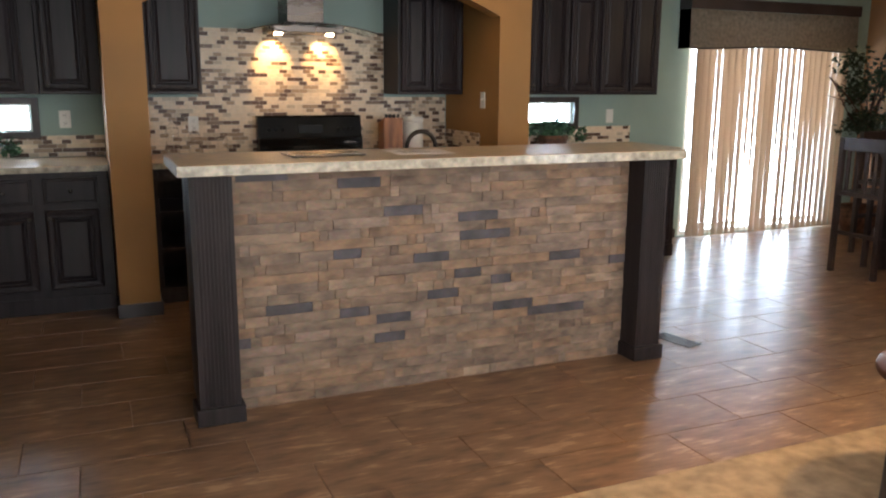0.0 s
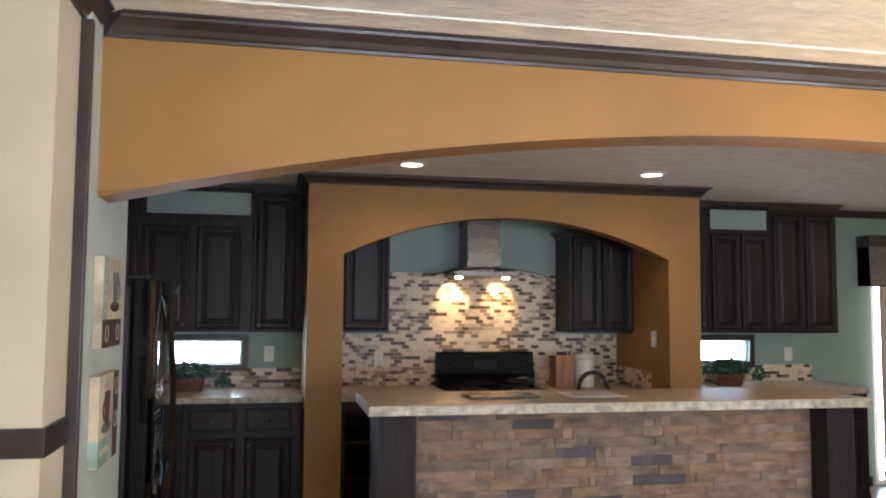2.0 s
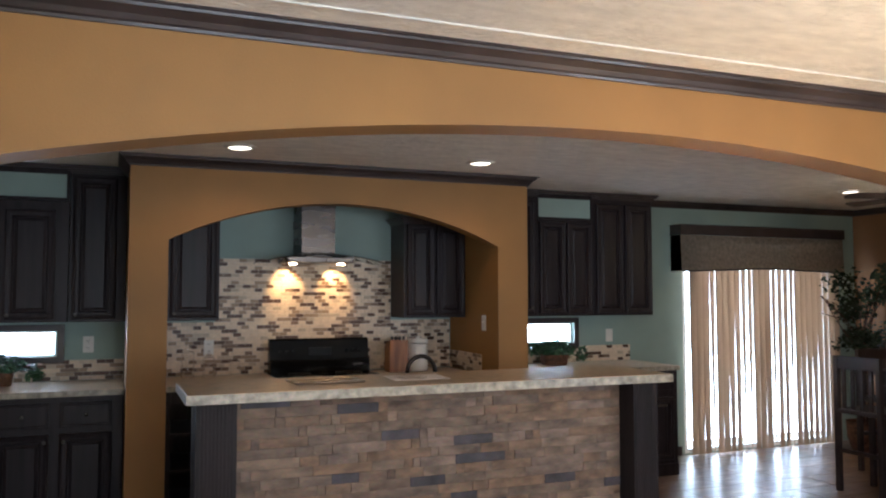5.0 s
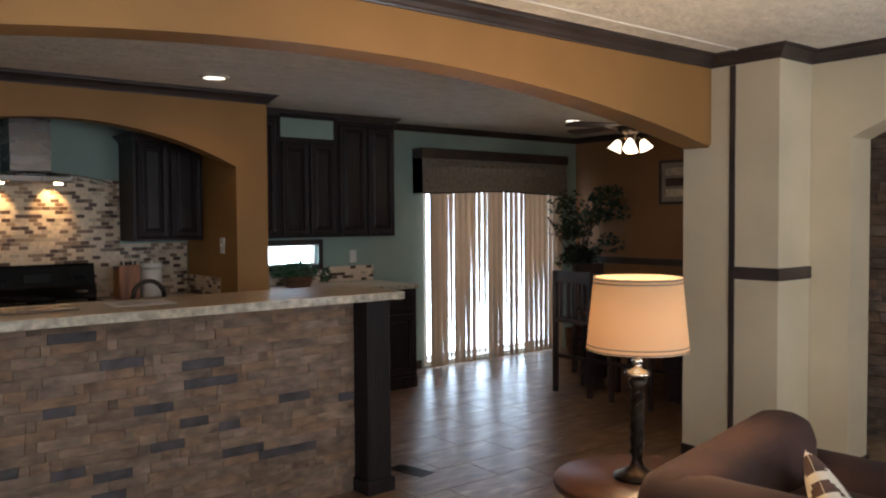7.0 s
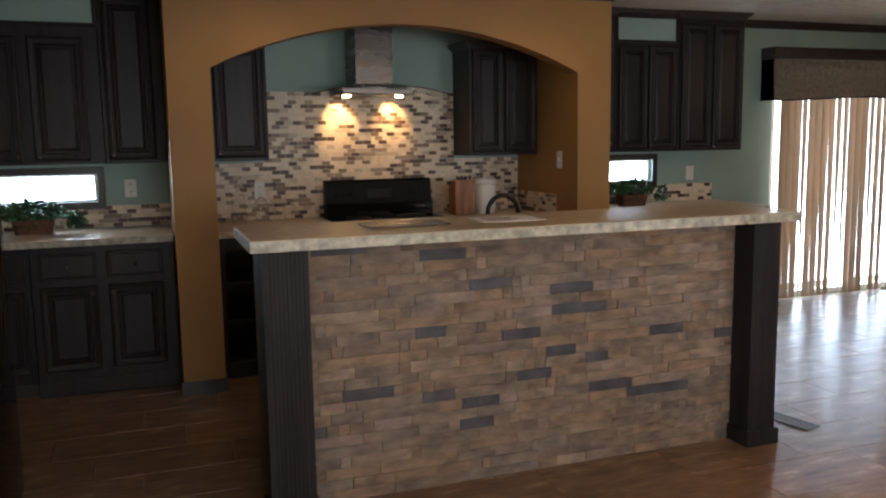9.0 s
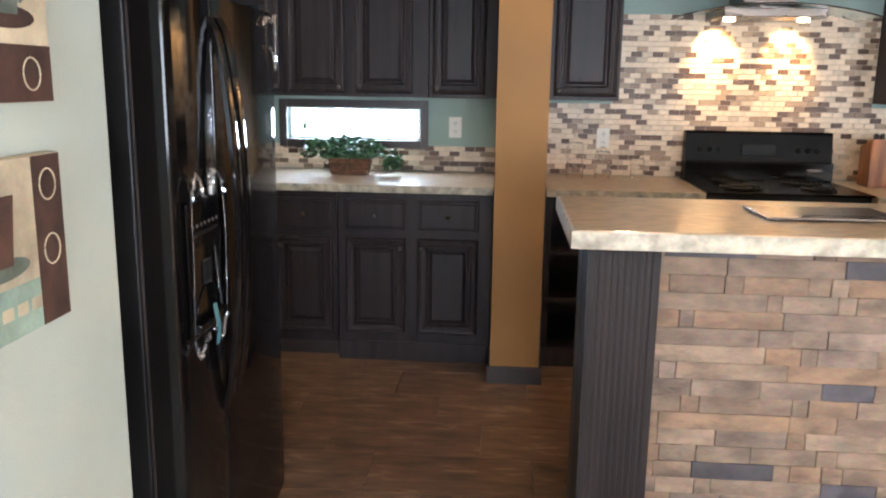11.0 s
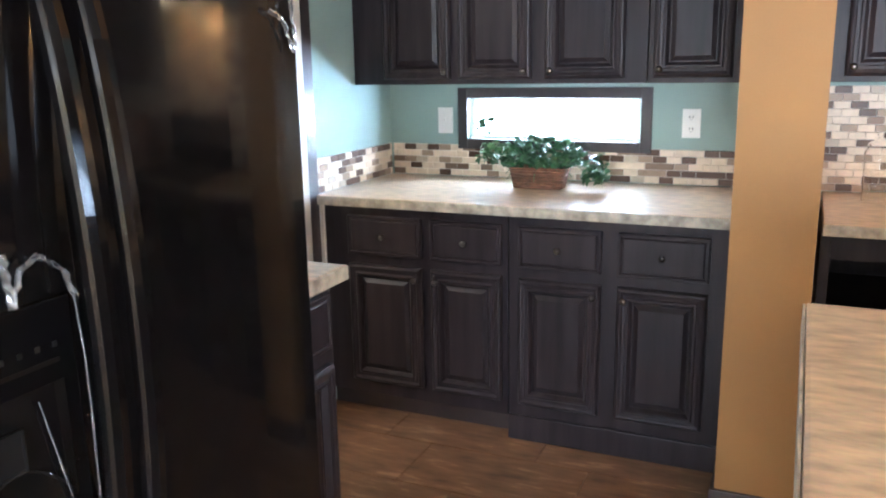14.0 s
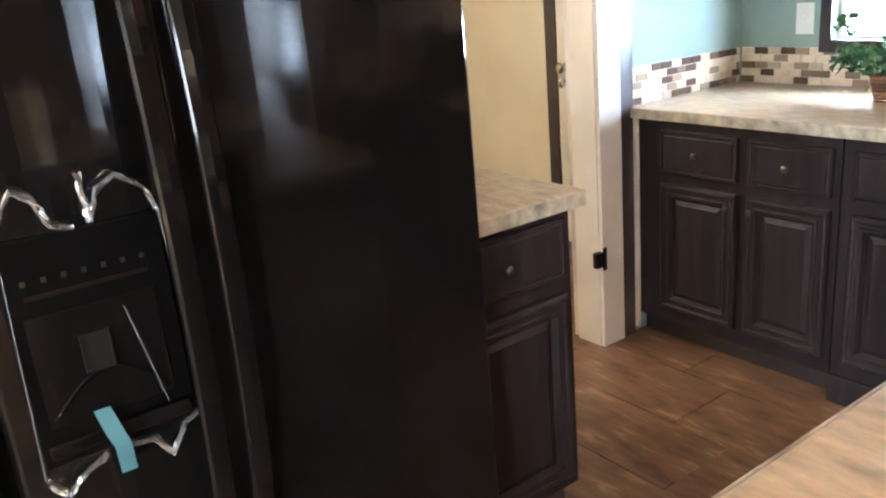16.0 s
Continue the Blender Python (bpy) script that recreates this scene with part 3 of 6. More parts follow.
crown("trim_header", (LX, HY), (RX, HY), (0, -1), 0.072, m0=-1, m1=-1, z=LCEIL)
crown("trim_hall_side", (HX, CY), (HX, HY), (1, 0), 0.072, m0=1, m1=-1, z=LCEIL)
crown("trim_hall", (-3.4, CY), (HX, CY), (0, -1), 0.072, m1=1, z=LCEIL)
crown("trim_stub", (RX, HY), (RX, 2.06), (-1, 0), 0.072, m0=-1, m1=1, z=LCEIL)
crown("trim_stub_front", (RX, 2.06), (RX + 0.36, 2.06), (0, -1), 0.072, m0=1, m1=-1, z=LCEIL)
crown("trim_east", (RX + 0.36, 2.06), (RX + 0.36, -3.3), (-1, 0), 0.072, m0=-1, z=LCEIL)
crown("trim_alcove", (0.10, AY), (2.90, AY), (0, -1), 0.07, m0=1, m1=1)
crown("trim_alcove_west", (0.10, AY), (0.10, 5.76), (-1, 0), 0.07, m0=1)
crown("trim_alcove_east", (2.90, AY), (2.90, 5.76), (1, 0), 0.07, m0=1)
crown("trim_back_east", (4.50, WY), (EX, WY), (0, -1), 0.06)
crown("trim_dining", (EX, WY), (EX, 2.55), (-1, 0), 0.06)
# corner mouldings and chair-rail bands
setting("trim_corner_west", boxes((HX, LX + 0.008, TY - 0.018, TY - 0.0015, 0, 2.37), (LX + 0.0005, LX + 0.008, TY - 0.001, TY + 0.010, 0, 2.37), bev=0.003), M["trim"], "dark vertical corner moulding")
setting("trim_corner_east", boxes((RX - 0.012, RX, 2.328, 2.362, 0, 2.37), bev=0.003), M["trim"], "dark vertical corner moulding")
setting("trim_band_west", boxes((-3.4, HX + 0.012, CY - 0.012, CY, 1.128, 1.204), (HX, HX + 0.012, CY, TY - 0.019, 1.128, 1.204), bev=0.002), M["trim"], "dark chair rail band")
setting("trim_band_east", boxes((RX - 0.012, RX, 2.06, 2.327, 1.128, 1.200), (RX - 0.012, RX + 0.357, 2.048, 2.06, 1.128, 1.200), bev=0.002), M["trim"], "dark chair rail band")
setting("trim_dining_rail", boxes((EX - 0.02, EX, 2.55, WY, 0.98, 1.05), bev=0.003), M["trim"])
setting("baseboard", boxes((RX - 0.014, RX, 2.363, 2.68, 0, 0.085), (RX + 0.346, RX + 0.36, 1.83, 2.046, 0, 0.085),
        (RX + 0.346, RX + 0.616, 1.816, 1.83, 0, 0.085), (4.5, 5.02, WY - 0.014, WY, 0, 0.085), (EX - 0.014, EX, 2.55, WY, 0, 0.085),
        (LX, LX + 0.014, TY + 0.011, 3.02, 0, 0.085), (0.085, 0.35, AY - 0.014, AY, 0, 0.085), (0.335, 0.349, AY, 5.44, 0, 0.085),
        (2.64, 2.915, AY - 0.014, AY, 0, 0.085), (2.90, 2.914, AY, 5.44, 0, 0.085), (0.086, 0.10, AY, 5.42, 0, 0.085), bev=0.003), M["trim"], "dark baseboard")
setting("baseboard_living", boxes((HX, HX + 0.014, CY, TY - 0.019, 0, 0.085), (-3.4, HX + 0.014, CY - 0.014, CY, 0, 0.085)), M["trim"])
setting("carpet", boxes((-3.4, EX, -3.3, 2.225, -0.004, 0.012)), M["carpet"], "beige carpet of the living room")

# ---- camera-side daylight: assumed south window behind the walk, added west and east fill ----
lamp("window_light", "AREA", look((1.3, -3.25, 1.35), (1.3, -0.8, 3.2)), 185, (0.92, 0.96, 1.0), size=2.4, size_y=1.6)
# Added fill at the invented west opening, lights the living room more than the kitchen.
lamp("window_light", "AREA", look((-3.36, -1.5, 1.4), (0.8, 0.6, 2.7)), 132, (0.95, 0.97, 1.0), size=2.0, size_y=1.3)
# Added fill before the solid east wall, brightens the picture wall; no window here.
lamp("window_light", "AREA", look((RX + 0.28, -1.5, 1.3), (1.0, -0.9, 2.9)), 210, (0.94, 0.97, 1.0), size=1.7, size_y=1.5)


# ---- cabinets ----
def raised_door(parent, x0, x1, z0, z1, y=-0.02, name="door", material="cabinet", knob=None, flat=False):
    """A framed door with a raised panel, 20 mm thick, standing before the plane y + 0.02."""
    fw = 0.046 if not flat else 0.018
    yb = y + 0.019

    def loops(bm, rings, close=False):
        """Joins rectangles inset by d at depth h, in turn."""
        V = []
        for q, h in rings:
            V.append([bm.verts.new((p, h, w)) for p, w in ((x0 + q, z0 + q), (x1 - q, z0 + q), (x1 - q, z1 - q), (x0 + q, z1 - q))])
        for A, B in zip(V, V[1:]):
            for k in range(4):
                bm.faces.new((A[k], A[(k + 1) % 4], B[(k + 1) % 4], B[k]))
        if close:
            bm.faces.new(V[-1])
        return V
    bm = bmesh.new()
    if flat:
        loops(bm, [(0.0, yb), (0.0, y + 0.003), (0.003, y), (0.010, y), (0.013, y + 0.004), (0.016, y + 0.004), (fw + 0.002, y + 0.0005)], True)
        door = part(name, bm, M[material], parent)
    else:
        V = loops(bm, [(0.0, yb), (0.0, y + 0.003), (0.003, y), (0.006, y - 0.004), (0.012, y - 0.006), (0.018, y - 0.004), (0.021, y - 0.001), (fw - 0.014, y), (fw - 0.010, y - 0.004), (fw - 0.003, y - 0.004), (fw + 0.008, y + 0.010), (fw + 0.008, yb)])
        door = part(name, bm, M[material], parent)
        bm = bmesh.new()
        loops(bm, [(fw + 0.0085, y + 0.017), (fw + 0.0085, y + 0.0125), (fw + 0.014, y + 0.0125), (fw + 0.030, y + 0.003)], True)
        part("panel", bm, M[material], door)
    if knob:
        kb = bmesh.new()
        kx, kz = knob
        lathe(kb, [(0.005, 0), (0.004, 0.010), (0.010, 0.014), (0.012, 0.019), (0.009, 0.024), (0.0025, 0.026)], n=14)
        bmesh.ops.rotate(kb, verts=kb.verts, cent=(0, 0, 0), matrix=Matrix.Rotation(radians(90), 3, "X"))
        bmesh.ops.translate(kb, verts=kb.verts, vec=(kx, y, kz))
        part("knob", kb, M["pewter"], door, "satin nickel knob")
    return door


def cabinet(label, m, w, d, h, doors=(), drawers=(), toe=0.0, plinth=False, shelves=(), name="base_cabinet", category="kitchen cabinet", group="",
            niche=None, crown_d=0.0, open_front=None, stile=0.045):
    """A cabinet unit: origin at its front left foot, x along the front, y to the back."""
    t = thing(name, label, category, m, group)
    z0 = toe
    if open_front is None:
        part("carcass", boxes((0, w, 0.001, d, z0, h), bev=0.002), M["cabinet"], t)
    else:
        o0, o1, k0, k1 = open_front
        for a_, c_ in ((0, o0), (o1, w)):
            part("side_panel", boxes((a_, c_, 0.001, d, z0, h)), M["cabinet"], t)
        part("bottom_panel", boxes((o0 + 0.0005, o1 - 0.0005, 0.001, d, z0, k0)), M["cabinet"], t)
        part("top_panel", boxes((o0 + 0.0005, o1 - 0.0005, 0.001, d, k1, h)), M["cabinet"], t)
        part("back_panel", boxes((o0 + 0.0005, o1 - 0.0005, d - 0.01, d, k0 + 0.0005, k1 - 0.0005)), M["cabinet"], t)
    if toe:
        part("toe_kick", boxes((0.0, w, 0.06, d, 0, toe - 0.001)), M["trim"], t)
    if plinth:
        part("plinth", boxes((0, w, -0.012, 0.0, 0, 0.10), bev=0.004), M["cabinet"], t)
    for x0, x1, a, b, k in doors:
        raised_door(t, x0, x1, a, b, knob=k)
    for x0, x1, a, b in drawers:
        raised_door(t, x0, x1, a, b, name="drawer", flat=True, knob=((x0 + x1) / 2, (a + b) / 2))
    for k, z in enumerate(shelves):
        o0, o1, _, _ = open_front
        part("shelf", boxes((o0, o1, 0.01, d - 0.012, z, z + 0.018)), M["cabinet"], t)
    if crown_d:
        bm = bmesh.new()
        for i, (o, a, b) in enumerate(((0.008, -0.055, -0.04), (0.02, -0.04, -0.026), (0.034, -0.026, -0.012), (0.046, -0.012, -0.001))):
            box(bm, -o, w + o, -o - 0.001, d - 0.002, h + a, h + b, bev=0.002)
        part("crown_moulding", bm, M["trim"], t)
    return t


def at(x, y, z=0, rz=0):
    return pose(x, y, z, 0, 0, rz)


CH = 0.875
FY = 5.44
u = 0.815
cabinet("dark stained base cabinet with two drawers and doors beside the doorway", at(SX + 0.005, FY), u - 0.01, WY - FY - 0.003, CH,
        doors=[(0.135, 0.455, 0.15, 0.645, (0.43, 0.60)), (0.495, 0.785, 0.15, 0.645, (0.52, 0.60))],
        drawers=[(0.135, 0.455, 0.685, 0.84), (0.495, 0.785, 0.685, 0.84)], toe=0.09)
cabinet("dark stained base cabinet with two drawers and raised panel doors", at(SX + u, FY), 0.778, WY - FY - 0.003, CH,
        doors=[(0.04, 0.345, 0.15, 0.645, (0.32, 0.60)), (0.405, 0.71, 0.15, 0.645, (0.43, 0.60))],
        drawers=[(0.04, 0.345, 0.685, 0.84), (0.405, 0.71, 0.685, 0.84)], plinth=True)
cabinet("dark stained open shelf cabinet inside the cooking alcove", at(0.352, FY), 0.40, WY - FY - 0.003, CH,
        drawers=[], open_front=(0.03, 0.37, 0.10, 0.80), shelves=(0.34, 0.58), plinth=True)
cabinet("narrow dark stained cabinet beside the range", at(0.755, FY), 0.36, WY - FY - 0.003, CH,
        doors=[(0.03, 0.33, 0.13, 0.655, (0.30, 0.60))], drawers=[(0.03, 0.33, 0.70, 0.85)], plinth=True)
cabinet("dark stained cabinet between range and alcove wall", at(1.915, FY), 0.735, WY - FY - 0.003, CH,
        doors=[(0.04, 0.35, 0.13, 0.655, (0.32, 0.60)), (0.385, 0.695, 0.13, 0.655, (0.415, 0.60))],
        drawers=[(0.04, 0.35, 0.70, 0.85), (0.385, 0.695, 0.70, 0.85)], plinth=True)
for i in range(2):
    cabinet("dark stained base cabinet under the small window", at(2.918 + 0.775 * i, FY), 0.772, WY - FY - 0.003, CH,
            doors=[(0.045, 0.37, 0.13, 0.655, (0.34, 0.60)), (0.40, 0.725, 0.13, 0.655, (0.43, 0.60))],
            drawers=[(0.045, 0.37, 0.70, 0.85), (0.40, 0.725, 0.70, 0.85)], plinth=True, group="base cabinets under the east window")
# desk cabinet behind the refrigerator, facing the aisle
cabinet("dark stained desk-side cabinet with one drawer and a door", pose(-0.83, 3.975, 0, 0, 0, 90), 0.46, 0.62, CH,
        doors=[(0.03, 0.43, 0.13, 0.655, None)], drawers=[(0.03, 0.43, 0.70, 0.85)], toe=0.09)

# wall cabinets
UB, UY = 1.335, 5.77
UD = WY - UY - 0.003
cabinet("dark stained double wall cabinet over the window", at(SX + 0.003, UY, UB), 1.23, UD, 2.15 - UB,
        doors=[(0.15, 0.45, 0.02, 0.75, (0.43, 0.05)), (0.487, 0.79, 0.02, 0.75, (0.765, 0.05)), (0.847, 1.15, 0.02, 0.75, (0.872, 0.05))],
        name="wall_cabinet")
cabinet("tall dark stained wall cabinet reaching the ceiling", at(-0.262, UY, UB), 0.358, UD, CEIL - UB - 0.002,
        doors=[(0.02, 0.295, 0.02, 0.985, (0.045, 0.05))], name="wall_cabinet", crown_d=1)
cabinet("dark wall cabinet with raised panel door beside the hood", at(0.338, UY, UB), 0.385, UD, 2.13 - UB,
        doors=[(0.05, 0.37, 0.02, 0.74, (0.075, 0.05))], name="wall_cabinet", crown_d=1)
cabinet("dark double wall cabinet on the east side of the hood", at(2.128, UY, UB), 0.524, UD, 2.13 - UB,
        doors=[(0.02, 0.255, 0.02, 0.74, None), (0.27, 0.505, 0.02, 0.74, None)], name="wall_cabinet", crown_d=1)
cabinet("narrow tall dark wall cabinet beside the alcove", at(2.905, UY, UB), 0.40, UD, CEIL - UB - 0.002,
        doors=[(0.03, 0.37, 0.02, 0.97, (0.34, 0.07))], name="wall_cabinet", crown_d=1)
cabinet("dark stained wall cabinet over the east window", at(3.308, UY, UB), 0.555, UD, 2.15 - UB,
        doors=[(0.02, 0.27, 0.02, 0.795, None), (0.285, 0.535, 0.02, 0.795, None)], name="wall_cabinet")
cabinet("tall dark wall cabinet at the end of the run", at(3.866, UY, UB), 0.61, UD, CEIL - UB - 0.002,
        doors=[(0.02, 0.295, 0.02, 0.97, None), (0.315, 0.59, 0.02, 0.97, None)], name="wall_cabinet", crown_d=1)
# open display niches between the lower wall cabinets and the crown
def niche(x0, x1, cat="dark framed soffit with a teal panel above the wall cabinet"):
    t = thing("soffit_panel", cat, "soffit", at(x0, UY, 2.152))
    w, h = x1 - x0, CEIL - 2.152 - 0.002
    part("face_frame", boxes((0, 0.02, 0, 0.02, 0, h), (w - 0.02, w, 0, 0.02, 0, h), (0.02, w - 0.02, 0, 0.02, h - 0.065, h), (0.02, w - 0.02, 0, 0.02, 0, 0.02)), M["cabinet"], t)
    part("panel", boxes((0.02, w - 0.02, 0.012, 0.03, 0.02, h - 0.065)), M["teal"], t, "recessed teal painted panel")
    part("cornice", boxes((0, w, -0.03, 0, h - 0.03, h), bev=0.006), M["trim"], t)


niche(-1.02, -0.268)
cabinet("dark stained filler panel above the wall cabinet", at(SX + 0.003, UY, 2.152), 0.47, UD, CEIL - 2.154, name="filler_panel")
niche(3.308, 3.862)


# worktops
def worktop(name, label, x0, x1, y0, y1, z0, z1):
    t = thing(name, label, "countertop", at(0, 0))
    bm = bmesh.new()
    box(bm, x0 + 0.003, x1 - 0.003, y0 + 0.003, y1, z0, z1, bev=0.004)
    part("slab", bm, M["counter"], t)
    return t


def edged(t, rows):
    for r in rows:
        part("edge_band", boxes(r, bev=0.002), M["edge"], t)


e0, e1 = CH + 0.001, 0.915
t = worktop("worktop", "laminate granite worktop under the window", SX + 0.001, 0.098, FY - 0.03, WY - 0.012, e0, e1)
edged(t, [(SX + 0.004, 0.096, FY - 0.034, FY - 0.0285, e0 + 0.001, e1 - 0.002)])
t = worktop("worktop", "laminate worktop beside the range in the alcove", 0.352, 1.118, FY - 0.03, WY - 0.012, e0, e1)
edged(t, [(0.355, 1.115, FY - 0.034, FY - 0.0285, e0 + 0.001, e1 - 0.002)])
t = worktop("worktop", "laminate worktop between range and alcove wall", 1.912, 2.638, FY - 0.03, WY - 0.012, e0, e1)
edged(t, [(1.915, 2.635, FY - 0.034, FY - 0.0285, e0 + 0.001, e1 - 0.002)])
t = worktop("worktop", "laminate worktop under the east window", 2.918, 4.475, FY - 0.03, WY - 0.012, e0, e1)
edged(t, [(2.921, 4.472, FY - 0.034, FY - 0.0285, e0 + 0.001, e1 - 0.002)])
t = worktop("worktop", "small laminate desk worktop beside the refrigerator", SX + 0.001, -0.785, 3.97, 4.455, e0, e1)
edged(t, [(-0.788, -0.782, 3.975, 4.452, e0 + 0.001, e1 - 0.002), (SX + 0.004, -0.7885, 4.452, 4.458, e0 + 0.001, e1 - 0.002)])

# ---- island ----
BX0, BX1, BY0, BY1 = 0.298, 2.745, 3.27, 3.845
t = thing("bar_top", "raised laminate granite bar top on the island", "countertop", at(0, 0))
part("slab", boxes((BX0 + 0.004, BX1 - 0.004, BY0 + 0.004, BY1, BAR_TOP - 0.045, BAR_TOP), bev=0.006), M["counter"], t)
part("edge_band", boxes((BX0, BX1, BY0, BY0 + 0.0035, BAR_TOP - 0.043, BAR_TOP - 0.003), bev=0.001), M["edge"], t)
part("edge_band", boxes((BX0, BX0 + 0.0035, BY0 + 0.004, BY1, BAR_TOP - 0.043, BAR_TOP - 0.003), bev=0.001), M["edge"], t)
part("edge_band", boxes((BX1 - 0.0035, BX1, BY0 + 0.004, BY1, BAR_TOP - 0.043, BAR_TOP - 0.003), bev=0.001), M["edge"], t)
island = thing("island", "kitchen island with ledger stone front and fluted columns", "kitchen island", at(0, 0))
SY = 3.49
part("core", boxes((0.37, 2.655, SY, 3.83, 0, BAR_TOP - 0.046), (0.50, 2.655, 3.83, 4.42, 0.0, 0.87)), M["cabinet"], island)
part("stone_backing", boxes((0.515, 2.54, SY - 0.012, SY - 0.001, 0, BAR_TOP - 0.046)), M["mortar"], island)
part("lower_counter", boxes((0.49, 2.68, 3.85, 4.45, 0.872, 0.912), bev=0.005), M["counter"], island)


def fluted_column(x0, x1):
    y0, y1 = 3.335, SY - 0.013
    n = 9
    bm = bmesh.new()
    pts = [(x0, y1), (x0, y0)]
    w = (x1 - x0 - 0.03) / n
    for i in range(n):
        a = x0 + 0.015 + i * w
        pts += [(a + 0.003, y0), (a + 0.005, y0 + 0.0022), (a + w - 0.005, y0 + 0.0022), (a + w - 0.003, y0)]
    pts += [(x1, y0), (x1, y1)]
    extrude_poly(bm, pts, "z", 0.0, BAR_TOP - 0.046)
    c = part("column", bm, M["column"], island, "fluted dark stained square column")
    part("base_block", boxes((x0 - 0.016, x1 + 0.016, y0 - 0.018, y1 + 0.004, 0, 0.075), bev=0.006), M["column"], c)


fluted_column(0.345, 0.515)
fluted_column(2.54, 2.69)

# ---- refrigerator ----
def refrigerator():
    t = thing("refrigerator", "gloss black side-by-side refrigerator with protective film", "refrigerator", at(0, 0))
    xb, xf = -0.665, -0.577
    part("body", boxes((-1.40, xb, 3.152, 3.958, 0.03, 1.60), bev=0.006), M["blackm"], t)
    part("base_grille", boxes((-1.3, xb - 0.01, 3.17, 3.92, 0.0, 0.029)), M["blackm"], t)
    part("gasket", boxes((xb + 0.0005, xb + 0.012, 3.16, 3.95, 0.08, 1.59)), M["trim"], t, "dark rubber door gasket")
    part("hinge_cap", boxes((xb - 0.02, xf - 0.01, 3.16, 3.22, 1.621, 1.64), bev=0.004), M["blackm"], t)
    part("hinge_cap", boxes((xb - 0.02, xf - 0.01, 3.87, 3.93, 1.621, 1.64), bev=0.004), M["blackm"], t)
    for y0, y1, nm in ((3.145, 3.424, "freezer_door"), (3.430, 3.965, "fridge_door")):
        bm = bmesh.new()
        n = 12
        pts = [(xb + 0.013, y0), (xf - 0.008, y0), (xf - 0.003, y0 + 0.002)]
        for i in range(n + 1):
            s = i / n
            pts.append((xf + 0.012 * math.sin(math.pi * s) ** 0.8, y0 + 0.007 + (y1 - y0 - 0.014) * s))
        pts += [(xf - 0.003, y1 - 0.002), (xf - 0.008, y1), (xb + 0.013, y1)]
        extrude_poly(bm, pts, "z", 0.07, 1.62)
        bmesh.ops.bevel(bm, geom=[e for e in bm.edges if abs(e.verts[0].co.z - e.verts[1].co.z) < 1e-5], offset=0.006, segments=2, affect="EDGES")
        d = part(nm, bm, M["black"], t)
        hy = y1 - 0.022 if nm == "freezer_door" else y0 + 0.034
        w = 0.018
        bm = bmesh.new()
        rows = []
        for i in range(29):
            q = i / 28
            x = xf + 0.008 + 0.058 * math.sin(math.pi * q) ** 0.55
            z = 0.58 + 0.99 * q
            prof = [(-0.013, -w), (-0.002, -w), (0.003, -w + 0.004), (0.005, 0), (0.003, w - 0.004), (-0.002, w), (-0.013, w)]
            rows.append([bm.verts.new((x + a, hy + b, z)) for a, b in prof])
        for A, B in zip(rows, rows[1:]):
            for k in range(7):
                bm.faces.new((A[k], A[(k + 1) % 7], B[(k + 1) % 7], B[k]))
        bm.faces.new(rows[0][::-1])
        bm.faces.new(rows[-1])
        bmesh.ops.recalc_face_normals(bm, faces=bm.faces)
        part("handle", bm, M["black"], d, "long bowed gloss black handle")
    return t


refrigerator()

# ---- range ----
def cooking_range():
    t = thing("range", "black freestanding electric range with a backguard", "stove", at(1.125, 5.42))
    w, d = 0.78, 0.64
    part("body", boxes((0, w, 0.03, d, 0.04, 0.905), bev=0.004), M["blackm"], t)
    part("cooktop", boxes((-0.004, w + 0.004, 0.0, d, 0.906, 0.918), bev=0.003), M["range_black"], t)
    part("oven_door", boxes((0.01, w - 0.01, 0.0, 0.028, 0.26, 0.78), bev=0.006), M["range_black"], t)
    part("drawer", boxes((0.01, w - 0.01, 0.005, 0.028, 0.06, 0.25), bev=0.005), M["range_black"], t)
    hb = bmesh.new()
    tube(hb, [(0.06, 0.0, 0.74), (0.06, -0.045, 0.74), (w - 0.06, -0.045, 0.74), (w - 0.06, 0.0, 0.74)], 0.011)
    part("handle", hb, M["range_black"], t)
    bm = bmesh.new()
    extrude_poly(bm, [(d - 0.09, 0.919), (d, 0.919), (d, 1.178), (d - 0.045, 1.178), (d - 0.06, 1.165)], "x", 0.0, w)
    bg = part("backguard", bm, M["range_black"], t)
    part("display", boxes((0.30, 0.48, d - 0.083, d - 0.068, 1.05, 1.11), bev=0.002), M["blackm"], bg)
    part("ledge", boxes((0.0, w, d - 0.115, d - 0.091, 0.919, 1.02), bev=0.008), M["range_gloss"], bg, "glossy black lower ledge of the backguard")
    for k in (0.08, 0.13, 0.18, 0.60, 0.65, 0.70):
        kb = bmesh.new()
        cyl(kb, (k, d - 0.075, 1.08), (k, d - 0.084, 1.078), 0.013, 0.012, 16)
        part("knob", kb, M["blackm"], bg)
    part("badge", boxes((0.64, 0.72, d - 0.1165, d - 0.1152, 0.975, 0.987)), M["steel"], bg)
    for cx, cy, r in ((0.2, 0.17, 0.1), (0.58, 0.17, 0.08), (0.2, 0.42, 0.08), (0.58, 0.42, 0.1)):
        kb = bmesh.new()
        for q in range(3):
            pts = [(cx + (r - 0.025 * q) * math.cos(a * math.pi / 12), cy + (r - 0.025 * q) * math.sin(a * math.pi / 12), 0.926) for a in range(25)]
            tube(kb, pts, 0.005, 6)
        part("burner", kb, M["blackm"], t)


cooking_range()

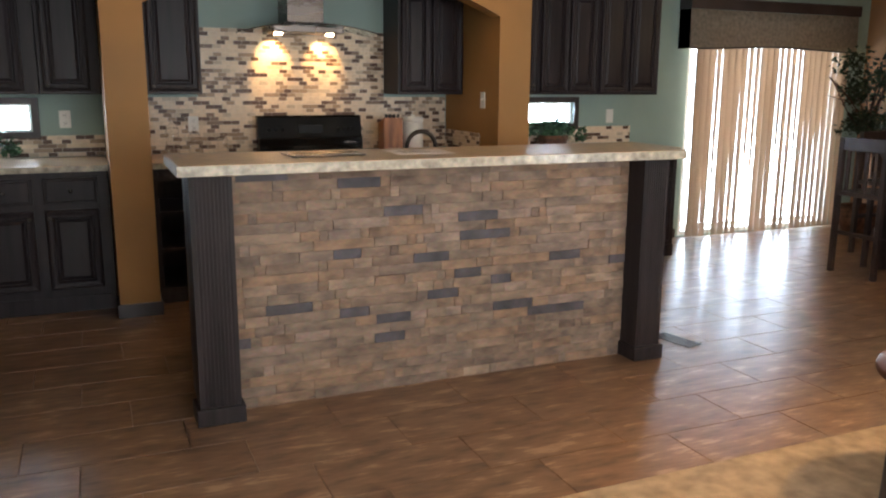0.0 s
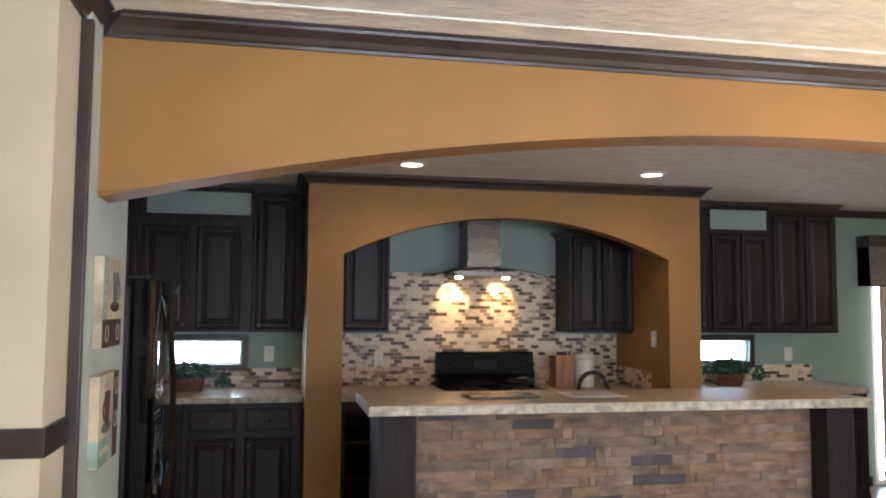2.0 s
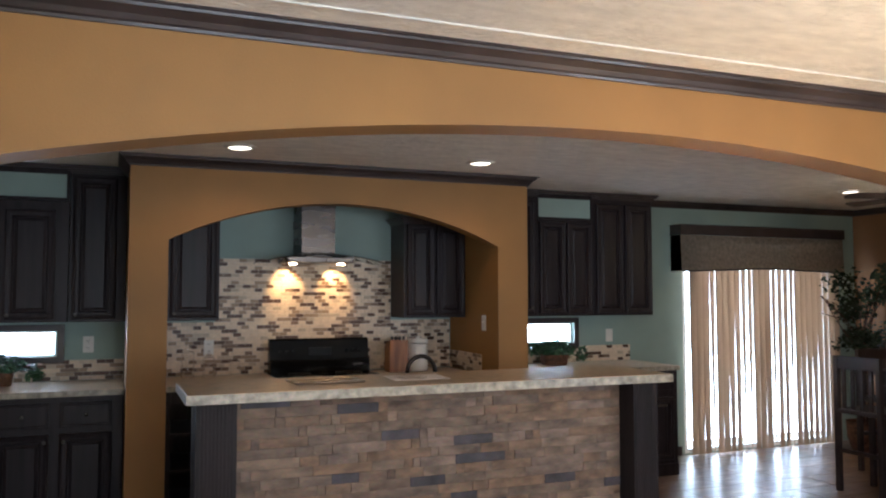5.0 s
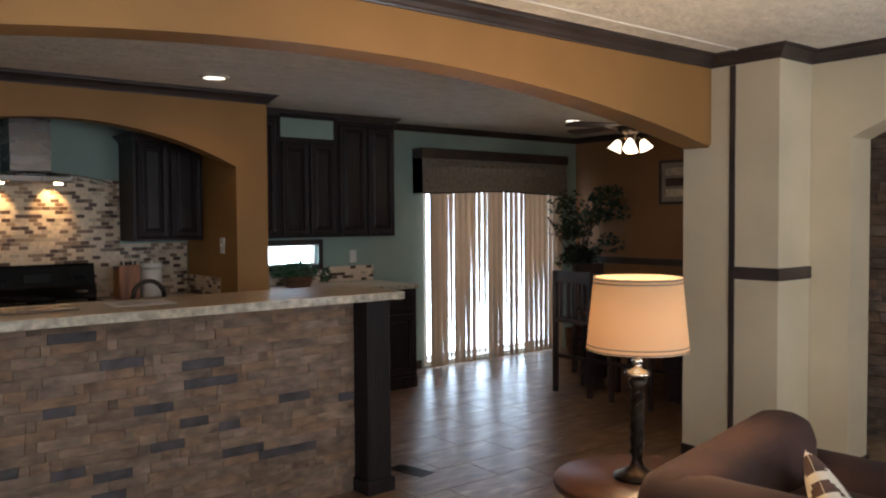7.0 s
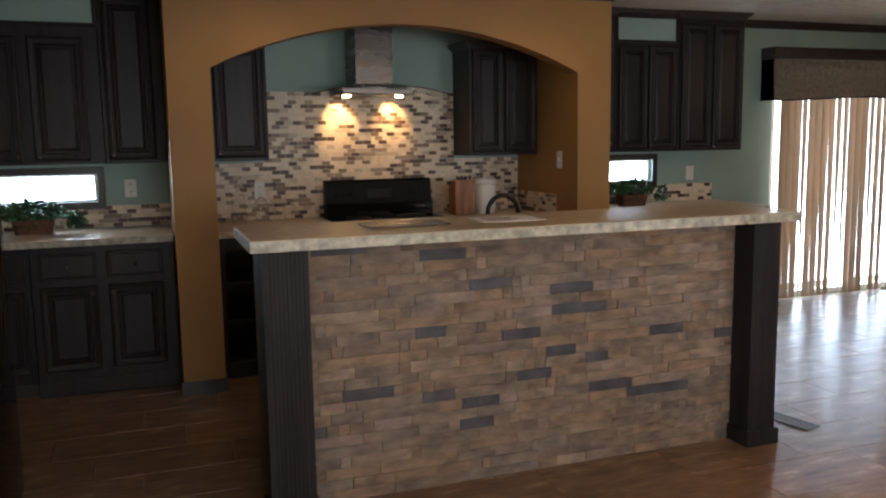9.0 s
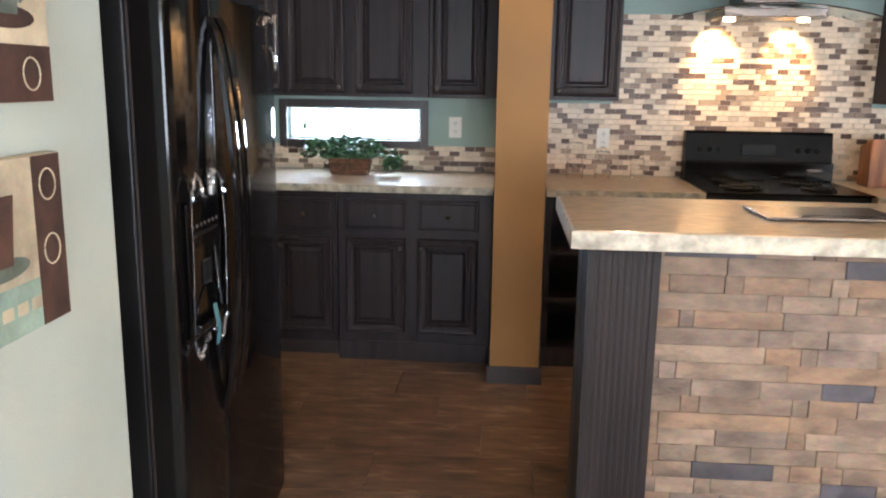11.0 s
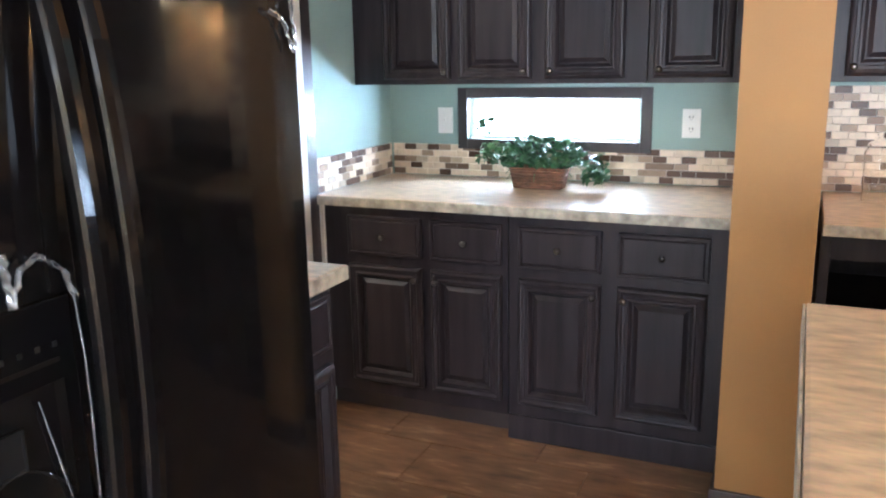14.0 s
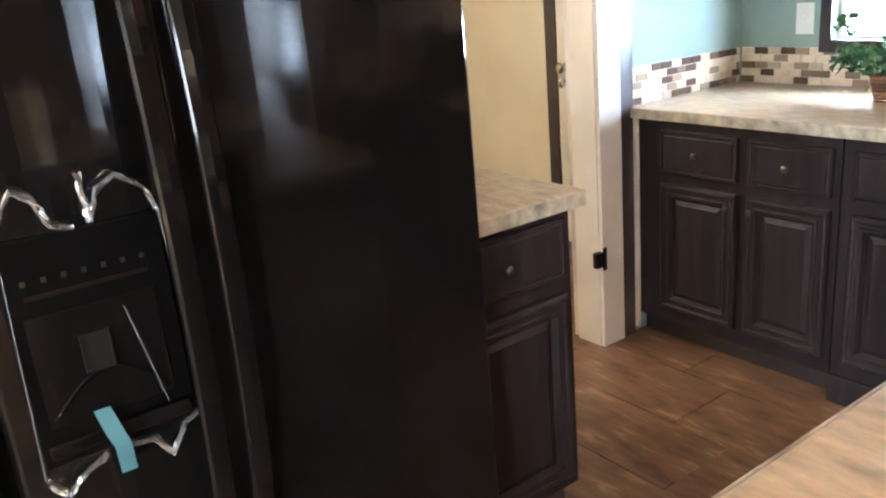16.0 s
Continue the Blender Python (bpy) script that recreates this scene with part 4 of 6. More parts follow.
# ---- hood ----
def hood():
    cx, y0 = 1.452, 5.60
    t = thing("range_hood", "steel chimney hood with a curved glass canopy", "range hood", at(0, 0))
    part("chimney", boxes((cx - 0.13, cx + 0.13, 5.80, WY - 0.002, 1.83, CEIL - 0.001), bev=0.003), M["steel"], t)
    part("motor_box", boxes((cx - 0.25, cx + 0.25, 5.70, WY - 0.002, 1.755, 1.80), bev=0.006), M["steel"], t)
    part("collar", boxes((cx - 0.145, cx + 0.145, 5.785, WY - 0.002, 1.801, 1.829), bev=0.005), M["steel"], t)
    bm = bmesh.new()
    n = 20
    rows = []
    for k, dz in ((0, 0.0), (1, 0.008)):
        A = [], []
        for i in range(n + 1):
            s = -1 + 2 * i / n
            z = 1.808 - 0.062 * s * s + dz
            A[0].append(bm.verts.new((cx + 0.47 * s, 5.60, z)))
            A[1].append(bm.verts.new((cx + 0.47 * s, WY - 0.20, z)))
        rows.append(A)
    (a0, a1), (b0, b1) = rows
    for i in range(n):
        bm.faces.new((a0[i], a1[i], a1[i + 1], a0[i + 1]))
        bm.faces.new((b0[i], b0[i + 1], b1[i + 1], b1[i]))
        bm.faces.new((a0[i], a0[i + 1], b0[i + 1], b0[i]))
        bm.faces.new((a1[i + 1], a1[i], b1[i], b1[i + 1]))
    bm.faces.new((a0[0], b0[0], b1[0], a1[0]))
    bm.faces.new((a0[n], a1[n], b1[n], b0[n]))
    bmesh.ops.translate(bm, verts=bm.verts, vec=(0, 0, 0.002))
    rim = bmesh.new()
    tube(rim, [(cx + 0.47 * s_, 5.597, 1.814 - 0.062 * s_ * s_) for s_ in [-1 + i / 12 for i in range(25)]], 0.0035, 6)
    part("canopy_rim", rim, M["bronze"], t, "dark front edge of the glass canopy")
    g = part("glass_canopy", bm, M["canopy"], t)
    g.visible_shadow = False
    for dx in (-0.185, 0.185):
        kb = bmesh.new()
        cyl(kb, (cx + dx, 5.85, 1.753), (cx + dx, 5.85, 1.745), 0.028, 0.028, 16)
        part("hood_lamp", kb, M["bulb"], t)
        lamp("hood_spot", "SPOT", look((cx + dx, 5.955, 1.742), (cx + dx, 6.09, 1.60)), 20, (1, 0.58, 0.22), spot=78, radius=0.015)


hood()

# ---- recessed ceiling lights ----
CX4, CY4 = 3.42, 3.49
CANS = [(0.70, 4.66), (2.28, 4.66), (5.88, 4.87), (CX4, CY4)]
for x, y in CANS[:5]:
    t = thing("recessed_light", "round recessed ceiling light, lit", "ceiling light", at(x, y, CEIL), "recessed kitchen lights")
    bm = bmesh.new()
    lathe(bm, [(0.070, -0.012), (0.095, -0.004), (0.098, -0.0005), (0.068, -0.0005)], n=28, closed=False)
    part("trim_ring", bm, M["white"], t)
    bm = bmesh.new()
    cyl(bm, (0, 0, -0.006), (0, 0, -0.001), 0.069, 0.069, 28)
    part("lens", bm, M["can"], t)
    lamp("can_spot", "SPOT", look((x, y, CEIL - 0.02), (x, y + 0.001, 0)), 11, (1, 0.58, 0.28), spot=152, radius=0.05)

# ---- windows, sliding door ----
def low_window(num, h):
    x0, x1, z0, z1 = h
    t = thing("window_%d" % num, "low wide window with a dark frame, bright daylight outside", "window", at(0, 0), kind="structure")
    f = 0.045
    part("window_frame", boxes((x0 - f, x0, WY - 0.014, WY - 0.001, z0 - f, z1 + f), (x1, x1 + f, WY - 0.014, WY - 0.001, z0 - f, z1 + f),
         (x0, x1, WY - 0.014, WY - 0.001, z1, z1 + f), (x0, x1, WY - 0.014, WY - 0.001, z0 - f, z0), bev=0.003), M["trim"], t)
    part("sash", boxes((x0 + 0.001, x0 + 0.02, WY + 0.03, WY + 0.07, z0 + 0.001, z1 - 0.001), (x1 - 0.02, x1 - 0.001, WY + 0.03, WY + 0.07, z0 + 0.001, z1 - 0.001),
         (x0 + 0.021, x1 - 0.021, WY + 0.03, WY + 0.07, z0 + 0.001, z0 + 0.014), (x0 + 0.021, x1 - 0.021, WY + 0.03, WY + 0.07, z1 - 0.014, z1 - 0.001)), M["white"], t)
    p = part("pane", boxes((x0 + 0.021, x1 - 0.021, WY + 0.048, WY + 0.052, z0 + 0.015, z1 - 0.015)), M["glass"], t)
    p.visible_shadow = False


low_window(1, WL)
low_window(2, WR)
M["outside"] = glow("bright_outdoors", (0.74, 0.87, 1.0), 16.0)
tagged(part("backdrop", boxes((-4, 1.6, 9.0, 9.01, -0.5, 4.5), (1.62, 12, 9.0, 9.01, -0.5, 4.5)), M["outside"]), "overexposed daylight outside the windows", "", "", "structure")
lamp("window_light", "AREA", look(((WL[0] + WL[1]) / 2, WY + 0.10, 1.175), ((WL[0] + WL[1]) / 2, 3, 0.6)), 14, DAY, size=0.72, size_y=0.17)
lamp("window_light", "AREA", look(((WR[0] + WR[1]) / 2, WY + 0.10, 1.175), ((WR[0] + WR[1]) / 2, 3, 0.6)), 10, DAY, size=0.62, size_y=0.17)


def sliding_door():
    x0, x1, z0, z1 = SD
    t = thing("door_1", "sliding glass patio door behind vertical blinds", "door", at(0, 0), kind="structure")
    part("door_frame", boxes((x0 + 0.001, x0 + 0.05, WY + 0.02, WY + 0.11, z0 + 0.001, z1 - 0.001), (x1 - 0.05, x1 - 0.001, WY + 0.02, WY + 0.11, z0 + 0.001, z1 - 0.001),
         ((x0 + x1) / 2 - 0.03, (x0 + x1) / 2 + 0.03, WY + 0.02, WY + 0.11, z0 + 0.001, z1 - 0.001), (x0 + 0.051, x1 - 0.051, WY + 0.02, WY + 0.11, z0 + 0.0015, z0 + 0.04)), M["white"], t)
    for a, b in ((x0 + 0.051, (x0 + x1) / 2 - 0.031), ((x0 + x1) / 2 + 0.031, x1 - 0.051)):
        p = part("pane", boxes((a, b, WY + 0.06, WY + 0.065, z0 + 0.041, z1 - 0.002)), M["glass"], t)
        p.visible_shadow = False
    b = thing("vertical_blinds", "tan fabric vertical blinds with daylight between the vanes", "blinds", at(0, 0))
    part("head_rail", boxes((x0 - 0.03, x1 + 0.03, WY - 0.105, WY - 0.06, 1.99, 2.04), bev=0.004), M["white"], b)
    rnd = random.Random(4)
    n = 25
    for i in range(n):
        x = x0 + 0.02 + (x1 - x0 - 0.04) * (i + 0.5) / n
        top, low = radians(rnd.uniform(6, 22)), radians(rnd.uniform(16, 36))
        if i in (3, 8, 9, 13, 16):
            top, low = radians(rnd.uniform(22, 30)), radians(rnd.uniform(58, 70))
        h = 0.046
        bm = bmesh.new()
        rows = []
        for k in range(7):
            q = k / 6
            ang = low + (top - low) * min(1, q * 1.25) ** 0.8
            row = []
            for s in (-1, -0.5, 0, 0.5, 1):
                px, py = h * math.cos(ang) * s, h * math.sin(ang) * 0.55 * s + 0.006 * (1 - s * s)
                row.append((bm.verts.new((px, py, 0.012 + 1.968 * q)), bm.verts.new((px, py + 0.0012, 0.012 + 1.968 * q))))
            rows.append(row)
        for A, B in zip(rows, rows[1:]):
            for p in range(4):
                for o in (0, 1):
                    bm.faces.new((A[p][o], A[p + 1][o], B[p + 1][o], B[p][o]))
            for p in (0, 4):
                bm.faces.new((A[p][0], A[p][1], B[p][1], B[p][0]))
        for A in (rows[0], rows[-1]):
            for p in range(4):
                bm.faces.new((A[p][0], A[p + 1][0], A[p + 1][1], A[p][1]))
        bmesh.ops.recalc_face_normals(bm, faces=bm.faces)
        part("vane", bm, M["vane_t"], b, m=at(x, WY - 0.085))
    v = thing("valance", "grey-brown fabric window valance with a dark top band", "valance", at(0, 0))
    a, c = 4.93, 6.97
    n = 24
    bm = bmesh.new()
    F, K = [], []
    for i in range(n + 1):
        s = i / n
        u = a + (c - a) * s
        zb = 1.735 + 0.028 * math.exp(-((s - 0.5) / 0.28) ** 2) * (1 if 0.1 < s < 0.9 else 0.4)
        F.append((bm.verts.new((u, 5.945, 2.075)), bm.verts.new((u, 5.93, zb))))
    for A, B in zip(F, F[1:]):
        bm.faces.new((A[0], A[1], B[1], B[0]))
    for e in (0, n):
        z = F[e][1].co.z
        x = F[e][0].co.x
        k0, k1 = bm.verts.new((x, WY - 0.001, 2.075)), bm.verts.new((x, WY - 0.001, z))
        bm.faces.new((F[e][0], F[e][1], k1, k0))
    bmesh.ops.solidify(bm, geom=bm.faces[:], thickness=0.012)
    part("board", bm, M["fabric"], v)
    tb = bmesh.new()
    tube(tb, [(a + (c - a) * i / n, 5.926, F_z) for i, F_z in enumerate([1.735 + 0.028 * math.exp(-((i / n - 0.5) / 0.28) ** 2) * (1 if 0.1 < i / n < 0.9 else 0.4) for i in range(n + 1)])], 0.007, 6)
    part("piping", tb, M["trim"], v)
    part("top_band", boxes((a - 0.012, c + 0.012, 5.925, 5.94, 2.076, 2.165), (a - 0.004, a, 5.94, WY - 0.001, 2.076, 2.165), (c, c + 0.012, 5.94, WY - 0.001, 2.076, 2.165),
         (a - 0.012, c + 0.012, 5.922, WY - 0.001, 2.166, 2.173), bev=0.002), M["trim"], v)


def vane_material():
    m = bpy.data.materials.new("vertical_blind_vane")
    m.use_nodes = True
    nt = m.node_tree
    nt.nodes.clear()
    out = nt.nodes.new("ShaderNodeOutputMaterial")
    mix = nt.nodes.new("ShaderNodeMixShader")
    mix.inputs[0].default_value = 0.35
    d, t = nt.nodes.new("ShaderNodeBsdfDiffuse"), nt.nodes.new("ShaderNodeBsdfTranslucent")
    n = nt.nodes.new("ShaderNodeTexNoise")
    n.inputs["Scale"].default_value = 60
    r = nt.nodes.new("ShaderNodeValToRGB")
    r.color_ramp.elements[0].color, r.color_ramp.elements[1].color = (0.46, 0.35, 0.255, 1), (0.56, 0.43, 0.32, 1)
    nt.links.new(n.outputs[0], r.inputs[0])
    for s in (d, t):
        nt.links.new(r.outputs[0], s.inputs[0])
    nt.links.new(d.outputs[0], mix.inputs[1])
    nt.links.new(t.outputs[0], mix.inputs[2])
    nt.links.new(mix.outputs[0], out.inputs[0])
    return m


M["vane_t"] = vane_material()
sliding_door()
lamp("door_light", "AREA", look(((SD[0] + SD[1]) / 2, WY + 0.05, 1.05), ((SD[0] + SD[1]) / 2, 3, 0.8)), 105, DAY, size=1.7, size_y=1.9)


# ---- doorway by the counter and the utility room ----
OY0, OY1 = 4.50, 5.255
t = thing("door_casing", "cream painted door casing with a dark outer trim", "door frame", at(0, 0), kind="structure")
part("jamb_lining", boxes((SX - 0.121, SX + 0.001, OY1 - 0.02, OY1 - 0.001, 0, 2.05), (SX - 0.121, SX + 0.001, OY0 + 0.001, OY0 + 0.02, 0, 2.05),
     (SX - 0.121, SX + 0.001, OY0 + 0.02, OY1 - 0.02, 2.03, 2.049)), M["doorw"], t)
part("casing", boxes((SX + 0.001, SX + 0.018, OY1 - 0.016, OY1 + 0.100, 0, 2.09), (SX + 0.001, SX + 0.018, OY0 - 0.02, OY0 + 0.012, 0, 2.09),
     (SX + 0.001, SX + 0.018, OY0 + 0.012, OY1 - 0.015, 2.04, 2.09), bev=0.003), M["doorw"], t)
part("outer_trim", boxes((SX + 0.001, SX + 0.016, OY1 + 0.1005, OY1 + 0.168, 0, 2.32), bev=0.003), M["trim"], t)
part("filler_strip", boxes((SX + 0.001, SX + 0.03, OY1 + 0.1685, 5.4385, 0.03, CH), bev=0.001), M["doorw"], t)
part("hinge", boxes((SX + 0.0, SX + 0.02, OY1 - 0.050, OY1 - 0.0165, 0.335, 0.395), (SX + 0.0185, SX + 0.021, OY1 - 0.016, OY1 + 0.004, 0.32, 0.41)), M["bronze"], t)
t = thing("door_2", "cream painted utility room door, standing open, with a nickel knob", "door", pose(SX - 0.13, OY1 - 0.03, 0, 0, 0, 133), kind="structure")
leaf = part("leaf", boxes((0, 0.70, -0.035, 0, 0.012, 2.03), bev=0.002), M["doorw"], t)
kb = bmesh.new()
lathe(kb, [(0.028, 0), (0.028, 0.006), (0.011, 0.01), (0.011, 0.03), (0.024, 0.036), (0.029, 0.05), (0.022, 0.062), (0.004, 0.066)], n=20)
part("door_knob", kb, M["chrome"], leaf, "satin nickel door knob", m=pose(0.64, 0.0, 0.95, -90, 0, 0))
kb = bmesh.new()
lathe(kb, [(0.028, 0), (0.028, 0.006), (0.011, 0.01), (0.011, 0.03), (0.024, 0.036), (0.029, 0.05), (0.022, 0.062), (0.004, 0.066)], n=20)
part("door_knob", kb, M["chrome"], leaf, "satin nickel door knob", m=pose(0.64, -0.035, 0.95, 90, 0, 0))
t = thing("door_3", "cream painted closed door with a nickel knob in the utility room", "door", at(-2.56, 6.099), kind="structure")
slab = part("leaf", boxes((0.0, 0.74, -0.02, -0.001, 0.01, 2.03), bev=0.003), M["doorw"], t)
kb = bmesh.new()
lathe(kb, [(0.028, 0), (0.028, 0.006), (0.011, 0.01), (0.011, 0.03), (0.024, 0.036), (0.029, 0.05), (0.022, 0.062), (0.004, 0.066)], n=20)
part("door_knob", kb, M["chrome"], slab, "satin nickel door knob", m=pose(0.07, -0.02, 0.95, 90, 0, 0))
part("door_casing", boxes((-0.09, -0.012, -0.016, -0.001, 0, 2.12), (0.752, 0.83, -0.016, -0.001, 0, 2.12), (-0.012, 0.752, -0.016, -0.001, 2.05, 2.12)), M["trim"], t)
# Added fill lamp, no fixture, to brighten the room behind the doorway.
lamp("utility_fill", "POINT", pose(-2.4, 4.0, 2.2), 24, (1, 0.84, 0.66), radius=0.12)

# ---- backsplash mosaic ----
def tile_mesh(w, h, d=0.005):
    bm = bmesh.new()
    c = 0.0012
    F = [bm.verts.new((x, -d, z)) for x, z in ((c, c), (w - c, c), (w - c, h - c), (c, h - c))]
    B = [bm.verts.new((x, 0, z)) for x, z in ((0, 0), (w, 0), (w, h), (0, h))]
    bm.faces.new(F)
    for i in range(4):
        bm.faces.new((B[i], B[(i + 1) % 4], F[(i + 1) % 4], F[i]))
    return mesh_of("tile", bm, M["mosaic"])


RH, TW, JT = 0.0283, 0.0585, 0.0017
TILES = {k: tile_mesh(k * TW - JT, RH - JT) for k in (1, 2)}
HALF = tile_mesh(TW / 2 - JT, RH - JT)


def mosaic(name, label, m, width, rows_of, seed, limit=300):
    """A mosaic field: rows_of(row) gives the spans (x0, x1) that are tiled in that row. Origin at its lower left, facing -y."""
    rnd = random.Random(seed)
    t = tagged(thing(name, label, "backsplash", m, kind="structure"))
    rest_v, rest_f = [], []
    count = 0
    spans = [(r, a, b) for r in range(40) for a, b in rows_of(r)]
    bm = bmesh.new()
    for r, a, b in spans:
        box(bm, a, b, -0.003, 0.0, r * RH, (r + 1) * RH)
    part("grout", bm, M["tilegrout"], t)
    for r, a, b in spans:
        x = a - (TW / 2 if r % 2 else 0)
        while x < b - 0.004:
            k = 2 if rnd.random() < 0.07 else 1
            x0, x1 = max(x, a), min(x + k * TW, b)
            w = x1 - x0 - JT
            if w > 0.006:
                full = abs(x1 - x0 - k * TW) < 1e-6
                if count < limit and (full or abs(w - (TW / 2 - JT)) < 1e-4):
                    ob = new("tile", TILES[k] if full else HALF)
                    ob.parent = t
                    ob.location = (x0 + JT / 2, -0.003, r * RH + JT / 2)
                    count += 1
                else:
                    z0, z1 = r * RH + JT / 2, (r + 1) * RH - JT / 2
                    p, q = x0 + JT / 2, x1 - JT / 2
                    n = len(rest_v)
                    c = 0.0012
                    rest_v += [(p, -0.003, z0), (q, -0.003, z0), (q, -0.003, z1), (p, -0.003, z1),
                               (p + c, -0.008, z0 + c), (q - c, -0.008, z0 + c), (q - c, -0.008, z1 - c), (p + c, -0.008, z1 - c)]
                    rest_f += [(n + 4, n + 5, n + 6, n + 7)] + [(n + i, n + (i + 1) % 4, n + 4 + (i + 1) % 4, n + 4 + i) for i in range(4)]
            x += k * TW
    if rest_v:
        me = bpy.data.meshes.new("mosaic_field")
        me.from_pydata(rest_v, [], rest_f)
        me.materials.append(M["mosaic_s"])
        ob = new("mosaic_field", me)
        ob.parent = t
        tagged(ob, kind="stuff")
    return t


Z0 = 0.916
def main_rows(r):
    z = Z0 + r * RH
    if z > 1.79:
        return []
    if z + RH > UB - 0.002:
        return [(0.39, 1.785)]
    return [(0.0, 2.305)]


mosaic("backsplash", "stone and glass mosaic backsplash behind the range", at(0.342, WY - 0.001, Z0), 2.3, main_rows, 11)
low = lambda w: (lambda r: [(0.0, w)] if r < 5 else [])
mosaic("backsplash", "low mosaic splash strip under the window", at(SX + 0.012, WY - 0.001, Z0), 1.58, low(1.586), 5)
mosaic("backsplash", "low mosaic splash strip on the side wall", pose(SX + 0.001, 5.42, Z0, 0, 0, 90), 0.66, low(0.665), 6)
mosaic("backsplash", "low mosaic splash strip on the alcove wall", pose(2.654, WY - 0.012, Z0, 0, 0, -90), 0.62, low(0.62), 7)
mosaic("backsplash", "low mosaic splash strip under the east window", at(2.912, WY - 0.001, Z0), 1.55, low(1.54), 8)

# ---- ledger stone on the island ----
def stones():
    rnd = random.Random(21)
    x0, x1, z1 = 0.517, 2.538, BAR_TOP - 0.048
    n = 23
    h = z1 / n
    slates = [(1.09, 1.0, 0.2), (1.3, 0.86, 0.19), (1.68, 0.81, 0.21), (1.72, 0.72, 0.27), (1.03, 0.67, 0.13), (1.44, 0.62, 0.18), (1.63, 0.52, 0.14),
              (1.81, 0.47, 0.11), (1.5, 0.43, 0.16), (0.76, 0.42, 0.21), (1.06, 0.38, 0.14), (1.25, 0.33, 0.17), (1.23, 0.23, 0.15), (1.88, 0.33, 0.22),
              (2.13, 0.29, 0.33), (2.17, 0.57, 0.18), (2.49, 0.52, 0.10), (0.55, 0.32, 0.07), (0.66, 1.03, 0.22)]
    rows = {r: [] for r in range(n)}
    for x, z, w in slates:
        rows[min(n - 1, int(z / h))].append((max(x0, x - w / 2), min(x1, x + w / 2)))
    count = 0
    for r in range(n):
        cuts = sorted(rows[r])
        segs = []
        x = x0
        for a, b in cuts + [(x1, x1)]:
            while a - x > 0.02:
                w = rnd.choice((0.04, 0.05, 0.09, 0.13, 0.16, 0.2, 0.25, 0.3)) * rnd.uniform(0.85, 1.15)
                if a - x - w < 0.04:
                    w = a - x
                segs.append((x, x + w, False))
                x += w
            if b > a:
                segs.append((a, b, True))
            x = max(x, b)
        for a, b, dark in segs:
            bm = bmesh.new()
            d = rnd.choice((0.0135, 0.0145, 0.0155, 0.0165, 0.0175)) if not dark else rnd.uniform(0.0155, 0.017)
            y0 = SY - 0.013
            g = 0.0002
            zz0, zz1 = r * h + g, (r + 1) * h - g
            nx = 3
            F = []
            for i in range(nx + 1):
                u = a + g + (b - a - 2 * g) * i / nx
                e = 0.0012 if i in (0, nx) else 0
                uu = u + (0.0008 if i == 0 else -0.0008 if i == nx else 0)
                F.append([bm.verts.new((uu, y0 - d + e + rnd.uniform(-0.0012, 0.0012), zz0 + 0.0003)),
                          bm.verts.new((uu, y0 - d + e + rnd.uniform(-0.0015, 0.0015) - 0.0008, (zz0 + zz1) / 2)),
                          bm.verts.new((uu, y0 - d + e + rnd.uniform(-0.0012, 0.0012), zz1 - 0.0003))])
            B = [[bm.verts.new((a + g + (b - a - 2 * g) * i / nx, y0, z)) for z in (zz0, zz1)] for i in range(nx + 1)]
            for i in range(nx):
                bm.faces.new((F[i][0], F[i + 1][0], F[i + 1][1], F[i][1]))
                bm.faces.new((F[i][1], F[i + 1][1], F[i + 1][2], F[i][2]))
                bm.faces.new((B[i][0], B[i + 1][0], F[i + 1][0], F[i][0]))
                bm.faces.new((F[i][2], F[i + 1][2], B[i + 1][1], B[i][1]))
            bm.faces.new((B[0][0], F[0][0], F[0][1], F[0][2], B[0][1]))
            bm.faces.new((B[nx][1], F[nx][2], F[nx][1], F[nx][0], B[nx][0]))
            ob = part("stone", bm, M["slate"] if dark else M["stone"], island)
            count += 1
    return count


stones()

# ---- floor tiles ----
FL_W, FL_H, FJ = 0.61, 0.305, 0.0017


def floor_tiles():
    floor = bpy.data.objects["floor"]
    cache = {}
    y, r = 2.226, 0
    while y < WY - 0.01:
        x = -3.38 - (0.2 * (r % 3))
        y1 = min(y + FL_H, WY)
        while x < EX:
            a, b = max(x, -3.38), min(x + FL_W, EX)
            mid = (a + b) / 2
            hidden = (y > 5.5 and -1.5 < mid < 4.3)
            if b - a > 0.02 and not hidden:
                key = (round(b - a, 4), round(y1 - y, 4))
                if key not in cache:
                    w, h = key
                    bm = bmesh.new()
                    c = 0.0015
                    T = [bm.verts.new((u, v, 0.0)) for u, v in ((FJ / 2 + c, FJ / 2 + c), (w - FJ / 2 - c, FJ / 2 + c), (w - FJ / 2 - c, h - FJ / 2 - c), (FJ / 2 + c, h - FJ / 2 - c))]
                    K = [bm.verts.new((u, v, -0.0058)) for u, v in ((FJ / 2, FJ / 2), (w - FJ / 2, FJ / 2), (w - FJ / 2, h - FJ / 2), (FJ / 2, h - FJ / 2))]
                    bm.faces.new(T)
                    for i in range(4):
                        bm.faces.new((K[i], K[(i + 1) % 4], T[(i + 1) % 4], T[i]))
                    cache[key] = mesh_of("floor_tile", bm, M["floor"])
                ob = new("floor_tile", cache[key])
                ob.parent = floor
                ob.location = (a, y, 0)
            x += FL_W
        y += FL_H
        r += 1


